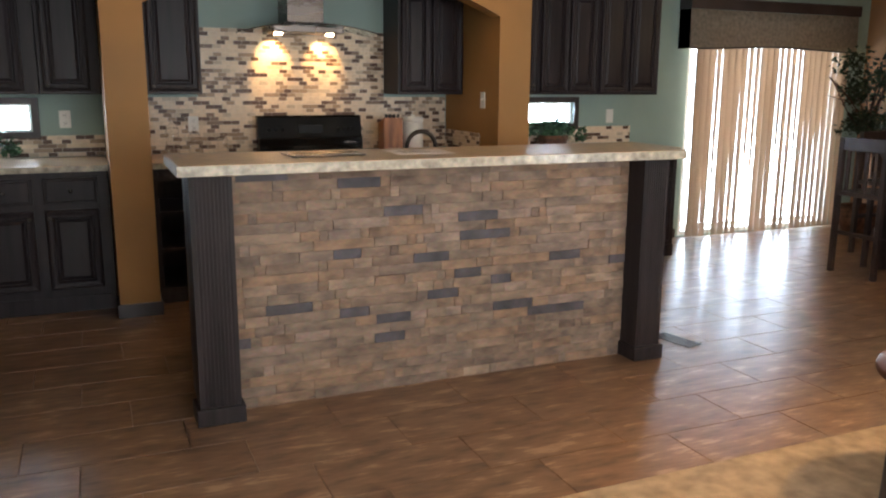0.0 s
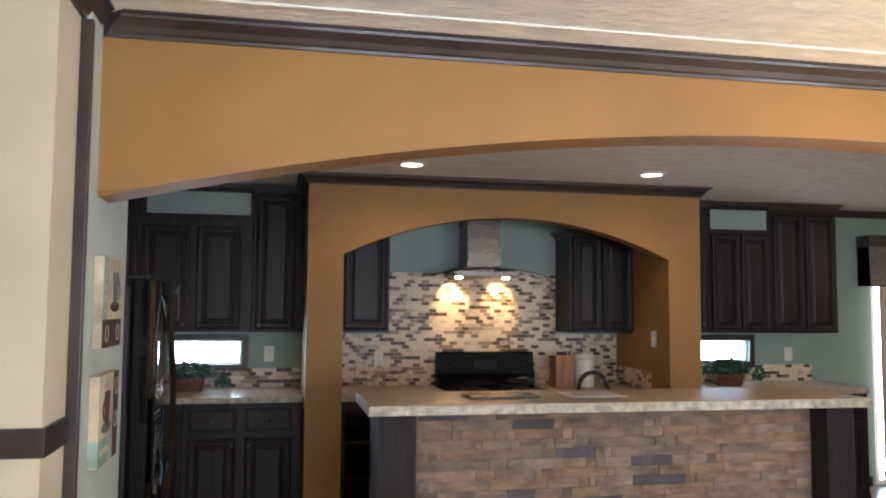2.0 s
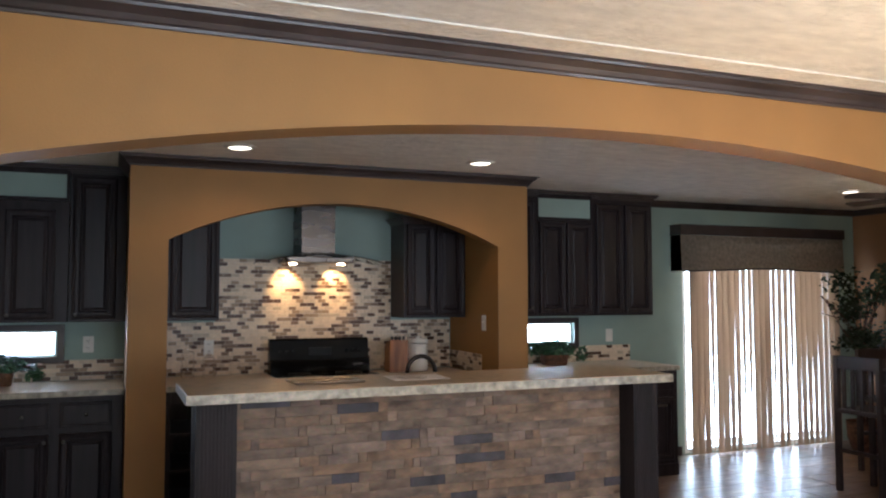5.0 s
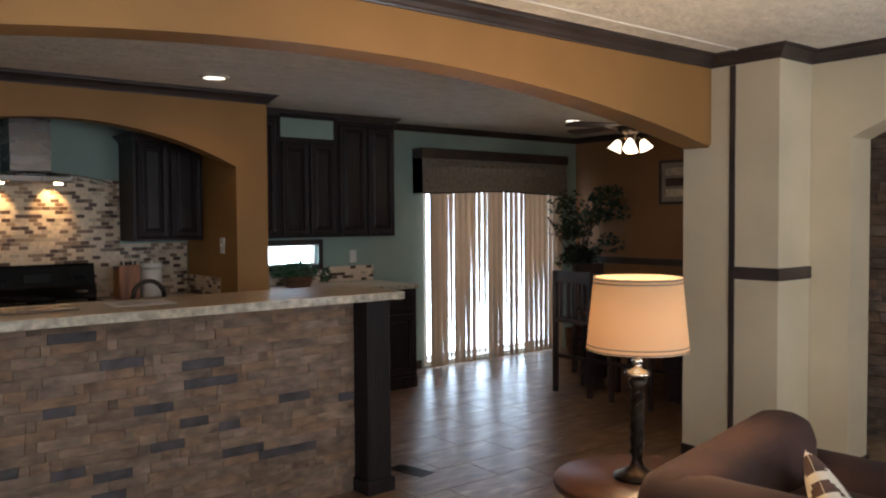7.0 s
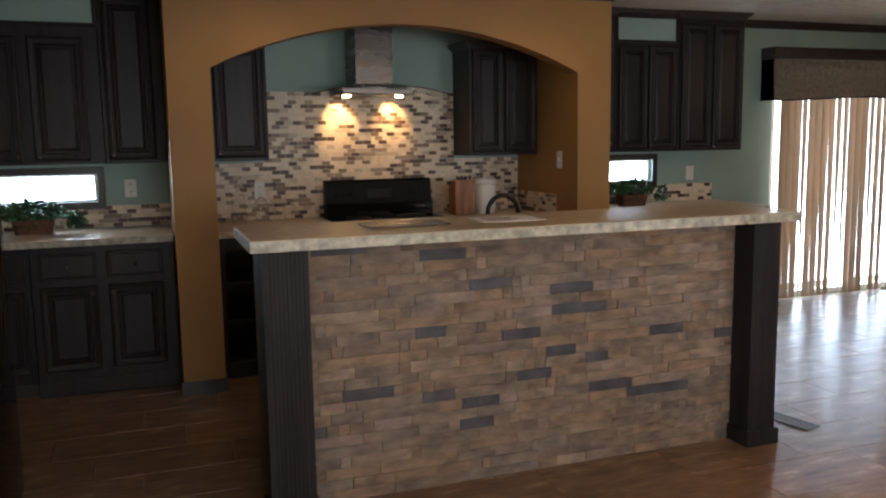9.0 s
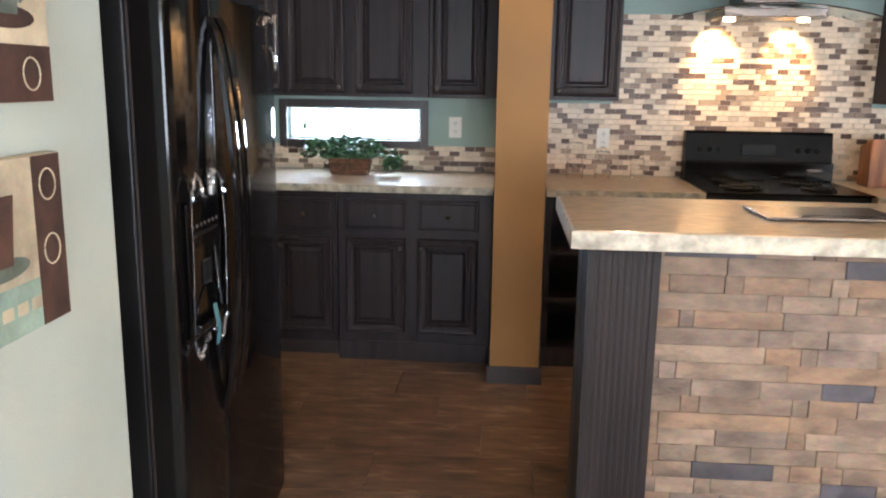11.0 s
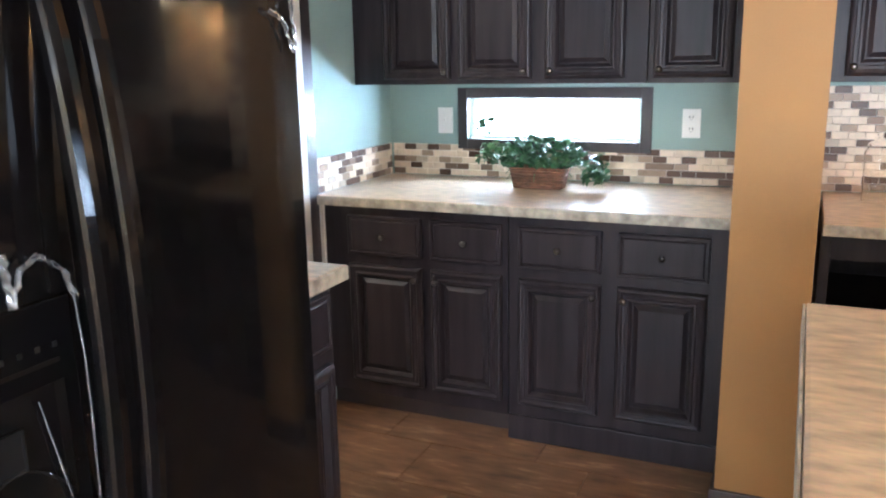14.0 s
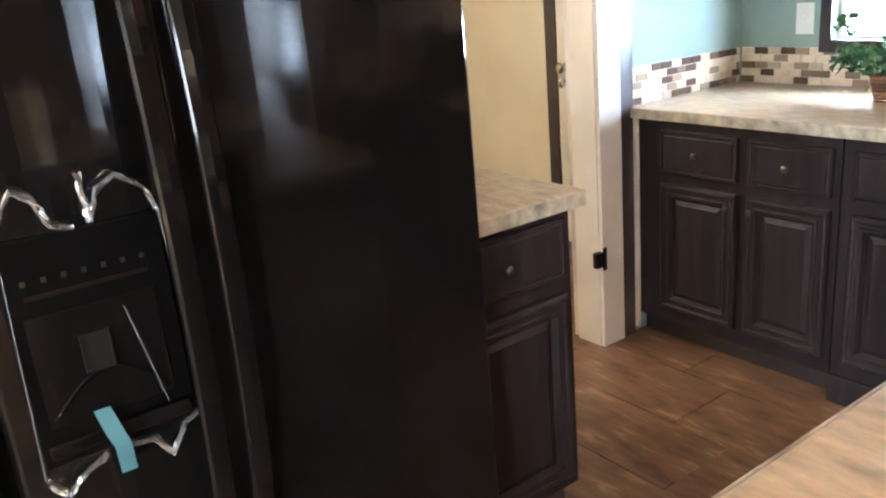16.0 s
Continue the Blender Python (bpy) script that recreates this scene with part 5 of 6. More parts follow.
# ---- small things on walls ----
def plate(label, m, kind="outlet", w=0.072, h=0.116):
    t = thing("wall_%s" % kind, label, "light switch" if kind == "switch" else "electrical outlet", m)
    bm = bmesh.new()
    box(bm, -w / 2, w / 2, -0.006, -0.0005, -h / 2, h / 2, bev=0.002)
    part("cover_plate", bm, M["white"], t)
    if kind == "outlet":
        for dz in (-0.024, 0.024):
            s = part("socket", boxes((-0.016, 0.016, -0.009, -0.0065, dz - 0.014, dz + 0.014), bev=0.003), M["white"], t)
            part("slots", boxes((-0.008, -0.005, -0.0098, -0.0092, dz - 0.003, dz + 0.008), (0.005, 0.008, -0.0098, -0.0092, dz - 0.003, dz + 0.008),
                 (-0.002, 0.002, -0.0098, -0.0092, dz - 0.011, dz - 0.007)), M["ink"], s)
    else:
        part("toggle", boxes((-0.005, 0.005, -0.018, -0.0065, -0.004, 0.012), bev=0.002), M["white"], t)
    return t


plate("white double electrical outlet on the teal wall", at(-0.14, WY, 1.165))
plate("white wall switch on the teal wall", at(-1.22, WY, 1.165), "switch")
plate("white wall switch beside the east window", at(4.23, WY, 1.145), "switch")
plate("white wall switch on the gold alcove wall", pose(2.655, 5.42, 1.30, 0, 0, -90), "switch")
plate("white electrical outlet set in the mosaic", at(0.69, WY - 0.009, 1.12))
plate("white wall switch on the cream wall", at(-1.02, CY, 1.305), "switch", 0.08, 0.12)
t = thing("thermostat", "white wall thermostat with a small grey display", "thermostat", at(-1.022, CY, 1.50))
part("housing", boxes((-0.075, 0.075, -0.03, -0.0005, -0.05, 0.05), bev=0.006), M["white"], t)
part("display", boxes((-0.045, 0.008, -0.032, -0.0303, 0.0, 0.026), bev=0.0008), M["fabric"], t)


# ---- coffee pictures ----
def picture(z0, z1, flip, label):
    y0, y1 = 2.48, 2.785
    X = LX + 0.001
    t = thing("canvas_picture", label, "wall art", at(0, 0), "coffee canvas prints")
    part("canvas", boxes((X, X + 0.030, y0, y1, z0, z1), bev=0.002), M["canvas"], t)
    xf = X + 0.0302

    def patch(nm, a, b, c, d, m, k=0.001):
        return part(nm, boxes((xf, xf + k, a, b, c, d)), M[m], t)
    if flip:
        patch("brown_band", y1 - 0.085, y1 - 0.001, z0 + 0.001, z1 - 0.001, "c_brown")
        patch("green_band", y0 + 0.001, y1 - 0.086, z0 + 0.001, z0 + 0.085, "c_teal")
        cy, cz = y0 + 0.12, z0 + 0.12
        ring = [(y1 - 0.043, z1 - 0.05), (y1 - 0.043, z1 - 0.16)]
        part("painted_edge", boxes((X, X + 0.03, y0 - 0.0012, y0 - 0.0004, z0 + 0.002, z0 + 0.085)), M["c_teal"], t)
    else:
        patch("brown_band", y0 + 0.001, y1 - 0.001, z0 + 0.001, z0 + 0.09, "c_brown")
        patch("green_band", y0 + 0.001, y0 + 0.07, z0 + 0.091, z1 - 0.001, "c_teal")
        cy, cz = y0 + 0.19, z0 + 0.135
        ring = [(y0 + 0.07, z0 + 0.045), (y1 - 0.06, z0 + 0.045)]
    bm = bmesh.new()
    m = "c_cup2" if flip else "c_cup"
    extrude_poly(bm, [(cy - 0.028, cz), (cy + 0.028, cz), (cy + 0.042, cz + 0.11), (cy - 0.042, cz + 0.11)], "x", xf + 0.0004, xf + 0.0022)
    part("painted_cup", bm, M[m], t)
    bm = bmesh.new()
    extrude_poly(bm, [(cy + 0.075 * math.cos(a * math.pi / 10), cz - 0.004 + 0.018 * math.sin(a * math.pi / 10)) for a in range(20)], "x", xf + 0.0002, xf + 0.0012)
    part("painted_saucer", bm, M["c_brown"] if not flip else M["c_cup"], t)
    bm = bmesh.new()
    sgn = 1 if not flip else -1
    tube(bm, [(xf + 0.002, cy + sgn * (0.036 + 0.03 * math.sin(a * math.pi / 8)), cz + 0.02 + 0.07 * a / 8) for a in range(9)], 0.003, 6)
    part("painted_handle", bm, M[m], t)
    for ry, rz in ring:
        bm = bmesh.new()
        tube(bm, [(xf + 0.0015, ry + 0.024 * math.cos(a * math.pi / 8), rz + 0.026 * math.sin(a * math.pi / 8)) for a in range(17)], 0.0016, 5)
        part("painted_ring", bm, M["canvas"], t)
    # rows of small bars stand for unreadable script
    for k in range(5):
        if flip:
            patch("script_bar", y0 + 0.03 + 0.04 * k, y0 + 0.058 + 0.04 * k, z0 + 0.035, z0 + 0.055, "canvas", 0.0015)
        else:
            patch("script_bar", y0 + 0.025, y0 + 0.045, z0 + 0.11 + 0.035 * k, z0 + 0.134 + 0.035 * k, "canvas", 0.0015)


picture(1.015, 1.300, True, "canvas print of a brown coffee cup with a green band")
picture(1.385, 1.675, False, "canvas print of a green coffee cup with a brown band")


# ---- plants ----
def leafy(bm, rnd, centre, radii, count, size, droop=0.0):
    for _ in range(count):
        while True:
            p = Vector((rnd.uniform(-1, 1), rnd.uniform(-1, 1), rnd.uniform(-0.4, 1)))
            if 0.25 < p.length < 1:
                break
        p = Vector((p.x * radii[0], p.y * radii[1], p.z * radii[2])) + Vector(centre)
        p.z -= droop * rnd.random() * abs(p.x - centre[0]) / radii[0]
        s = size * rnd.uniform(0.6, 1.25)
        e = Euler((rnd.uniform(-1.1, 0.6), rnd.uniform(-0.8, 0.8), rnd.uniform(0, 6.28))).to_matrix()
        pts = [(0, -0.5, 0), (0.36, -0.36, 0.06), (0.45, 0.0, 0.05), (0.2, 0.12, 0.0), (0, 0.62, -0.1), (-0.2, 0.12, 0.0), (-0.45, 0.0, 0.05), (-0.36, -0.36, 0.06)]
        v = [bm.verts.new(p + e @ (Vector(q) * s)) for q in pts]
        bm.faces.new((v[0], v[1], v[2], v[3], v[4]))
        bm.faces.new((v[0], v[4], v[5], v[6], v[7]))


def ivy_basket(label, m, seed, sprig=True):
    rnd = random.Random(seed)
    t = thing("ivy_plant", label, "potted plant", m)
    bm = bmesh.new()
    n = 7
    for k in range(n):
        z = 0.003 + k * 0.0125
        a, b = 0.098 + 0.0025 * k, 0.055 + 0.0022 * k
        pts = []
        for i in range(33):
            th = 2 * math.pi * i / 32
            c, s = math.cos(th), math.sin(th)
            f = (abs(c) ** 6 + abs(s) ** 6) ** (-1 / 6)
            w = 1 + 0.012 * math.sin(16 * th + k * math.pi)
            pts.append((a * c * f * w, b * s * f * w, z + 0.004))
        tube(bm, pts, 0.0068, 6)
    bk = part("basket", bm, M["wicker"], t)
    part("soil", boxes((-0.09, 0.09, -0.05, 0.05, 0.004, 0.07)), M["mortar"], bk)
    bm = bmesh.new()
    for i in range(16):
        a = 2 * math.pi * i / 16
        tube(bm, [(0, 0, 0.06), (0.09 * math.cos(a), 0.05 * math.sin(a), 0.12 + rnd.uniform(0, 0.03)), (0.17 * math.cos(a), 0.08 * math.sin(a), rnd.uniform(0.03, 0.13))], 0.0018, 4)
    part("stems", bm, M["leaf"], t)
    bm = bmesh.new()
    leafy(bm, rnd, (0, 0, 0.125), (0.20, 0.095, 0.085), 420, 0.038)
    leafy(bm, rnd, (0.245, -0.04, 0.07), (0.055, 0.05, 0.09), 80, 0.036)
    leafy(bm, rnd, (-0.20, 0, 0.12), (0.07, 0.05, 0.075), 70, 0.036)
    if sprig:
        leafy(bm, rnd, (-0.23, 0.02, 0.235), (0.06, 0.02, 0.055), 20, 0.034)
    tagged(part("foliage", bm, M["leaf"], t), kind="stuff")


ivy_basket("green ivy in a brown wicker basket on the worktop", at(-0.70, 5.86, 0.916), 3)
ivy_basket("green ivy in a brown basket by the east window", at(3.52, 5.86, 0.916), 9, False)


def ficus():
    rnd = random.Random(12)
    t = thing("ficus_tree", "tall artificial ficus tree in a dark basket in the dining corner", "potted plant", at(6.85, 5.62))
    bm = bmesh.new()
    lathe(bm, [(0.13, 0.0), (0.17, 0.12), (0.18, 0.28), (0.165, 0.28), (0.15, 0.24)], n=22)
    part("pot", bm, M["wicker"], t)
    bm = bmesh.new()
    for k in range(3):
        pts = [(0.02 * math.cos(k * 2 + z * 4), 0.02 * math.sin(k * 2 + z * 4), 0.2 + z) for z in [i * 0.1 for i in range(10)]]
        tube(bm, pts, 0.011, 7)
    for _ in range(16):
        a, z = rnd.uniform(0, 6.28), rnd.uniform(0.9, 1.2)
        r = rnd.uniform(0.2, 0.42)
        tube(bm, [(0, 0, z), (r * 0.5 * math.cos(a), r * 0.5 * math.sin(a), z + 0.25), (r * math.cos(a), r * math.sin(a), z + rnd.uniform(0.3, 0.6))], 0.005, 5)
    part("trunk", bm, M["wood"], t)
    bm = bmesh.new()
    for _ in range(22):
        a, r = rnd.uniform(0, 6.28), rnd.uniform(0.05, 0.36)
        leafy(bm, rnd, (r * math.cos(a), r * math.sin(a), rnd.uniform(1.0, 1.75)), (0.17, 0.17, 0.15), 90, 0.045)
    tagged(part("foliage", bm, M["ficusleaf"], t), kind="stuff")


ficus()

# ---- things on the worktops ----
t = thing("knife_block", "orange-brown wooden knife block", "knife block", at(2.085, 5.83, 0.916))
bm = bmesh.new()
extrude_poly(bm, [(-0.07, 0), (0.07, 0), (0.07, 0.205), (-0.07, 0.25)], "x", -0.075, 0.075)
bmesh.ops.bevel(bm, geom=bm.edges[:], offset=0.004, segments=2, affect="EDGES")
part("block", bm, M["block_wood"], t)
for i in range(4):
    part("knife_handle", boxes((-0.055 + i * 0.032, -0.041 + i * 0.032, -0.05, -0.03, 0.235, 0.275), bev=0.003), M["blackm"], t)
t = thing("canister", "white ceramic canister with a lid", "canister", at(2.265, 5.83, 0.916))
bm = bmesh.new()
lathe(bm, [(0.070, 0), (0.078, 0.01), (0.078, 0.205), (0.074, 0.21)], n=30)
part("jar", bm, M["white"], t)
bm = bmesh.new()
lathe(bm, [(0.081, 0.212), (0.082, 0.245), (0.074, 0.252), (0.014, 0.254), (0.016, 0.268), (0.002, 0.272)], n=30)
part("lid", bm, M["white"], t)
for i, (x, h) in enumerate(((0.52, 0.25), (0.665, 0.195), (0.85, 0.15))):
    t = thing("glass_jar", "clear glass apothecary jar on the worktop", "jar", at(x, 5.84, 0.916), "glass jars on the worktop")
    bm = bmesh.new()
    r = 0.045 - 0.004 * i
    lathe(bm, [(r * 0.9, 0.0), (r, 0.006), (r, h * 0.72), (r * 0.82, h * 0.78), (r * 0.80, h * 0.775), (r - 0.003, h * 0.715), (r - 0.003, 0.01), (0.002, 0.009)], n=26, closed=False)
    g = part("jar", bm, M["jarglass"], t)
    g.visible_shadow = False
    bm = bmesh.new()
    lathe(bm, [(r * 0.86, h * 0.785), (r * 0.8, h * 0.84), (r * 0.3, h * 0.9), (r * 0.16, h * 0.93), (r * 0.22, h * 0.97), (0.002, h)], n=26)
    g = part("lid", bm, M["jarglass"], t)
    g.visible_shadow = False

# faucet behind the bar
t = thing("faucet", "dark bronze gooseneck kitchen faucet", "faucet", at(1.67, 4.17, 0.913))
bm = bmesh.new()
lathe(bm, [(0.028, 0), (0.026, 0.012), (0.017, 0.03), (0.015, 0.06)], (-0.085, 0, 0), n=20)
part("base", bm, M["bronze"], t)
bm = bmesh.new()
tube(bm, [(-0.085, 0, 0.05), (-0.085, 0, 0.16)] + [(-0.085 * math.cos(a * math.pi / 12), 0, 0.16 + 0.088 * math.sin(a * math.pi / 12)) for a in range(1, 13)] + [(0.085, 0, 0.12)], 0.0125, 12)
part("spout", bm, M["bronze"], t)
# papers and a glass board on the bar top
t = thing("leaflet", "white printed leaflet on the bar top", "paper", at(1.43, 3.60, BAR_TOP + 0.0005, -4))
part("sheet", boxes((-0.14, 0.14, -0.12, 0.12, 0, 0.002)), M["paper"], t)
for i in range(6):
    part("print_bar", boxes((-0.10, 0.02 + 0.015 * (i % 3), -0.085 + 0.026 * i, -0.075 + 0.026 * i, 0.0021, 0.0026)), M["fabric"], t)
t = thing("glass_board", "frosted glass cutting board with dark corner feet on the bar", "cutting board", at(0.96, 3.58, BAR_TOP + 0.0005, 2))
part("board", boxes((-0.17, 0.17, -0.10, 0.10, 0.003, 0.009), bev=0.002), M["steel"], t)
for a in (-0.155, 0.155):
    for b in (-0.085, 0.085):
        part("rubber_foot", boxes((a - 0.01, a + 0.01, b - 0.01, b + 0.01, 0, 0.0029)), M["blackm"], t)
t = thing("floor_vent", "dark metal floor register", "floor vent", at(2.97, 3.53, 0.0012, 12))
part("frame", boxes((-0.055, -0.045, -0.13, 0.13, 0, 0.005), (0.045, 0.055, -0.13, 0.13, 0, 0.005), (-0.045, 0.045, -0.13, -0.12, 0, 0.005), (-0.045, 0.045, 0.12, 0.13, 0, 0.005)), M["bronze"], t)
for i in range(14):
    part("slat", boxes((-0.044, 0.044, -0.115 + i * 0.0171, -0.107 + i * 0.0171, 0.0003, 0.004)), M["bronze"], t)

# ---- dispenser, film and tape on the freezer door ----
fz = bpy.data.objects["refrigerator"]
XD = -0.5655
part("dispenser_panel", boxes((XD, XD + 0.006, 3.178, 3.390, 0.828, 1.15), bev=0.003), M["range_black"], fz)
part("dispenser_recess", boxes((XD + 0.006, XD + 0.0075, 3.196, 3.366, 0.885, 1.045), bev=0.0006), M["black"], fz)
bm = bmesh.new()
tube(bm, [(XD + 0.009, 3.203 + 0.155 * i / 16, 0.895 + 0.055 * math.sin(math.pi * i / 16)) for i in range(17)], 0.0022, 6)
part("cup_guide", bm, M["black"], fz)
bm = bmesh.new()
box(bm, XD + 0.006, XD + 0.024, 3.186, 3.380, 0.846, 0.868, bev=0.005)
part("dispenser_tray", bm, M["black"], fz)
part("paddle", boxes((XD + 0.008, XD + 0.010, 3.255, 3.295, 0.950, 1.005), (XD + 0.010, XD + 0.0125, 3.255, 3.258, 0.950, 1.005), (XD + 0.010, XD + 0.0125, 3.292, 3.295, 0.950, 1.005), (XD + 0.010, XD + 0.0125, 3.2585, 3.2915, 0.950, 0.953), (XD + 0.010, XD + 0.0125, 3.2585, 3.2915, 1.002, 1.005)), M["blackm"], fz)
part("label_strip", boxes((XD + 0.006, XD + 0.0068, 3.203, 3.363, 1.068, 1.074)), M["bronze"], fz)
for i in range(7):
    part("button", boxes((XD + 0.006, XD + 0.0085, 3.203 + 0.0253 * i, 3.209 + 0.0253 * i, 1.089, 1.096)), M["pewter"], fz)
rnd = random.Random(5)
M["film"] = glass_mat("clear_film", 0.10)
M["film"].node_tree.nodes["Principled BSDF"].inputs["Transmission Weight"].default_value = 0.94
M["film"].node_tree.nodes["Principled BSDF"].inputs["IOR"].default_value = 1.5


def film_ribbon(parent, path, wide, puff):
    """A crumpled strip of film along (y, z) points, wide across and standing off the door by up to puff."""
    bm = bmesh.new()
    pts = []
    for (y0, z0), (y1, z1) in zip(path, path[1:]):
        m = max(2, int(math.hypot(y1 - y0, z1 - z0) / 0.008))
        pts += [(y0 + (y1 - y0) * k / m, z0 + (z1 - z0) * k / m) for k in range(m)]
    pts.append(path[-1])
    rows = []
    for k, (y, z) in enumerate(pts):
        a, b = pts[max(0, k - 1)], pts[min(len(pts) - 1, k + 1)]
        dy, dz = b[0] - a[0], b[1] - a[1]
        le = math.hypot(dy, dz) or 1
        ny, nz = -dz / le, dy / le
        row = []
        for o in (-1, -0.3, 0.4, 1):
            w = wide * rnd.uniform(0.5, 1.1) * o / 2
            x = XD + 0.012 + puff * (0.15 if abs(o) == 1 else rnd.uniform(0.2, 1.0))
            row.append(bm.verts.new((x, y + ny * w + rnd.uniform(-0.001, 0.001), z + nz * w + rnd.uniform(-0.001, 0.001))))
        rows.append(row)
    for A, B in zip(rows, rows[1:]):
        for q in range(3):
            bm.faces.new((A[q], A[q + 1], B[q + 1], B[q]))
    part("crumpled_edge", bm, M["film"], parent).visible_shadow = False


t = thing("protective_film", "crumpled clear protective film on the freezer door", "plastic film", at(0, 0))
film_ribbon(t, [(3.186, 1.155), (3.203, 1.195), (3.218, 1.212), (3.238, 1.200), (3.254, 1.160), (3.280, 1.152)], 0.011, 0.010)
film_ribbon(t, [(3.302, 1.155), (3.299, 1.185), (3.297, 1.222)], 0.013, 0.012)
film_ribbon(t, [(3.302, 1.158), (3.318, 1.196), (3.343, 1.210), (3.378, 1.185), (3.390, 1.150)], 0.010, 0.010)
film_ribbon(t, [(3.390, 0.840), (3.368, 0.828), (3.343, 0.788), (3.323, 0.822), (3.273, 0.830)], 0.010, 0.010)
film_ribbon(t, [(3.258, 0.826), (3.223, 0.810), (3.198, 0.786), (3.173, 0.818)], 0.012, 0.012)
bm = bmesh.new()
tube(bm, [(XD + 0.014, 3.390, 1.150), (XD + 0.017, 3.393, 1.06), (XD + 0.015, 3.395, 1.0), (XD + 0.014, 3.392, 0.840)], 0.0012, 5)
part("fold_line", bm, M["film"], t).visible_shadow = False
bm = bmesh.new()
tube(bm, [(XD + 0.014, 3.186, 1.155), (XD + 0.016, 3.180, 1.01), (XD + 0.014, 3.173, 0.818)], 0.0010, 5)
part("fold_line", bm, M["film"], t).visible_shadow = False
bm = bmesh.new()
tube(bm, [(XD + 0.013, 3.320, 1.030), (XD + 0.015, 3.352, 0.872)], 0.0010, 5)
part("fold_line", bm, M["film"], t).visible_shadow = False
t = thing("protective_film", "crumpled clear protective film at the top corner of the fridge door", "plastic film", at(0, 0))
XD -= 0.010
film_ribbon(t, [(3.80, 1.575), (3.85, 1.600), (3.89, 1.590), (3.935, 1.612)], 0.016, 0.012)
film_ribbon(t, [(3.86, 1.52), (3.90, 1.505), (3.932, 1.450)], 0.014, 0.010)
film_ribbon(t, [(3.935, 1.60), (3.925, 1.54), (3.936, 1.46)], 0.008, 0.008)
XD += 0.010
t = thing("tape_strip", "strip of light blue masking tape on the film", "tape", at(0, 0))
bm = bmesh.new()
rows = [(0.902, 3.248, 3.270, 0.030), (0.865, 3.256, 3.280, 0.033), (0.840, 3.264, 3.286, 0.034), (0.796, 3.266, 3.288, 0.028)]
A = [[bm.verts.new((XD + o + k, y, z)) for y in (ya, yb) for k in (0, 0.0008)] for z, ya, yb, o in rows]
for P, Q in zip(A, A[1:]):
    for a, b in ((0, 2), (2, 3), (3, 1), (1, 0)):
        bm.faces.new((P[a], P[b], Q[b], Q[a]))
bm.faces.new([A[0][k] for k in (0, 1, 3, 2)])
bm.faces.new([A[-1][k] for k in (0, 2, 3, 1)])
bmesh.ops.recalc_face_normals(bm, faces=bm.faces)
part("strip", bm, M["tape"], t)


# ---- lamp, table, sofa ----
LPX, LPY = 2.555, 1.57
t = thing("end_table", "round dark wood end table with a polished top", "side table", at(2.545, 1.565, 0.05))
bm = bmesh.new()
lathe(bm, [(0.27, 0.44), (0.30, 0.45), (0.305, 0.465), (0.30, 0.48), (0.0015, 0.48)], n=40)
part("tabletop", bm, M["wood"], t)
bm = bmesh.new()
lathe(bm, [(0.25, 0.36), (0.25, 0.44)], n=40)
part("apron", bm, M["trim"], t)
for a in (45, 135, 225, 315):
    c, s = math.cos(radians(a)), math.sin(radians(a))
    bm = bmesh.new()
    cyl(bm, (0.21 * c, 0.21 * s, 0.44), (0.235 * c, 0.235 * s, -0.038), 0.026, 0.016, 12)
    part("leg", bm, M["trim"], t)
t = thing("table_lamp", "lit table lamp with a tapered linen shade and dark twisted stem", "table lamp", at(LPX, LPY, 0.481))
bm = bmesh.new()
lathe(bm, [(0.085, 0.05), (0.085, 0.062), (0.05, 0.075), (0.026, 0.095), (0.019, 0.12), (0.024, 0.15), (0.026, 0.28), (0.022, 0.385), (0.036, 0.41), (0.022, 0.425)], n=24)
part("stem", bm, M["bronze"], t)
for k in range(3):
    bm = bmesh.new()
    tube(bm, [(0.0235 * math.cos(2.1 * k + 0.55 * i), 0.0235 * math.sin(2.1 * k + 0.55 * i), 0.14 + 0.0125 * i) for i in range(20)], 0.0055, 6)
    part("twist", bm, M["bronze"], t)
bm = bmesh.new()
lathe(bm, [(0.040, 0.428), (0.047, 0.436), (0.040, 0.448), (0.016, 0.458), (0.014, 0.478), (0.023, 0.485), (0.010, 0.494), (0.009, 0.57)], n=24)
part("cap", bm, M["chrome"], t)
bm = bmesh.new()
lathe(bm, [(0.186, 0.527), (0.160, 0.794), (0.158, 0.794), (0.184, 0.527)], n=48, closed=False)
sh = part("shade", bm, M["shade"], t, "cream linen shade, lit from within")
for r0, z in ((0.1868, 0.532), (0.1855, 0.547), (0.1612, 0.788), (0.1625, 0.775)):
    bm = bmesh.new()
    tube(bm, [(r0 * math.cos(a * math.pi / 30), r0 * math.sin(a * math.pi / 30), z) for a in range(61)], 0.0022, 5)
    part("braid", bm, M["fabric"], sh)
bm = bmesh.new()
lathe(bm, [(0.012, 0.572), (0.019, 0.588), (0.023, 0.603), (0.015, 0.620), (0.002, 0.627)], n=16)
part("bulb", bm, M["fanbulb"], t)
lamp("table_lamp_light", "POINT", pose(LPX, LPY, 0.481 + 0.675), 82, (1, 0.66, 0.34), radius=0.035)


def soft_block(bm, x0, x1, y0, y1, z0, z1, r, sag=0.0):
    before = set(bm.verts)
    box(bm, x0, x1, y0, y1, z0, z1)
    vs = [v for v in bm.verts if v not in before]
    es = list({e for v in vs for e in v.link_edges})
    bmesh.ops.bevel(bm, geom=es, offset=r, segments=4, profile=0.5, affect="EDGES", clamp_overlap=True)


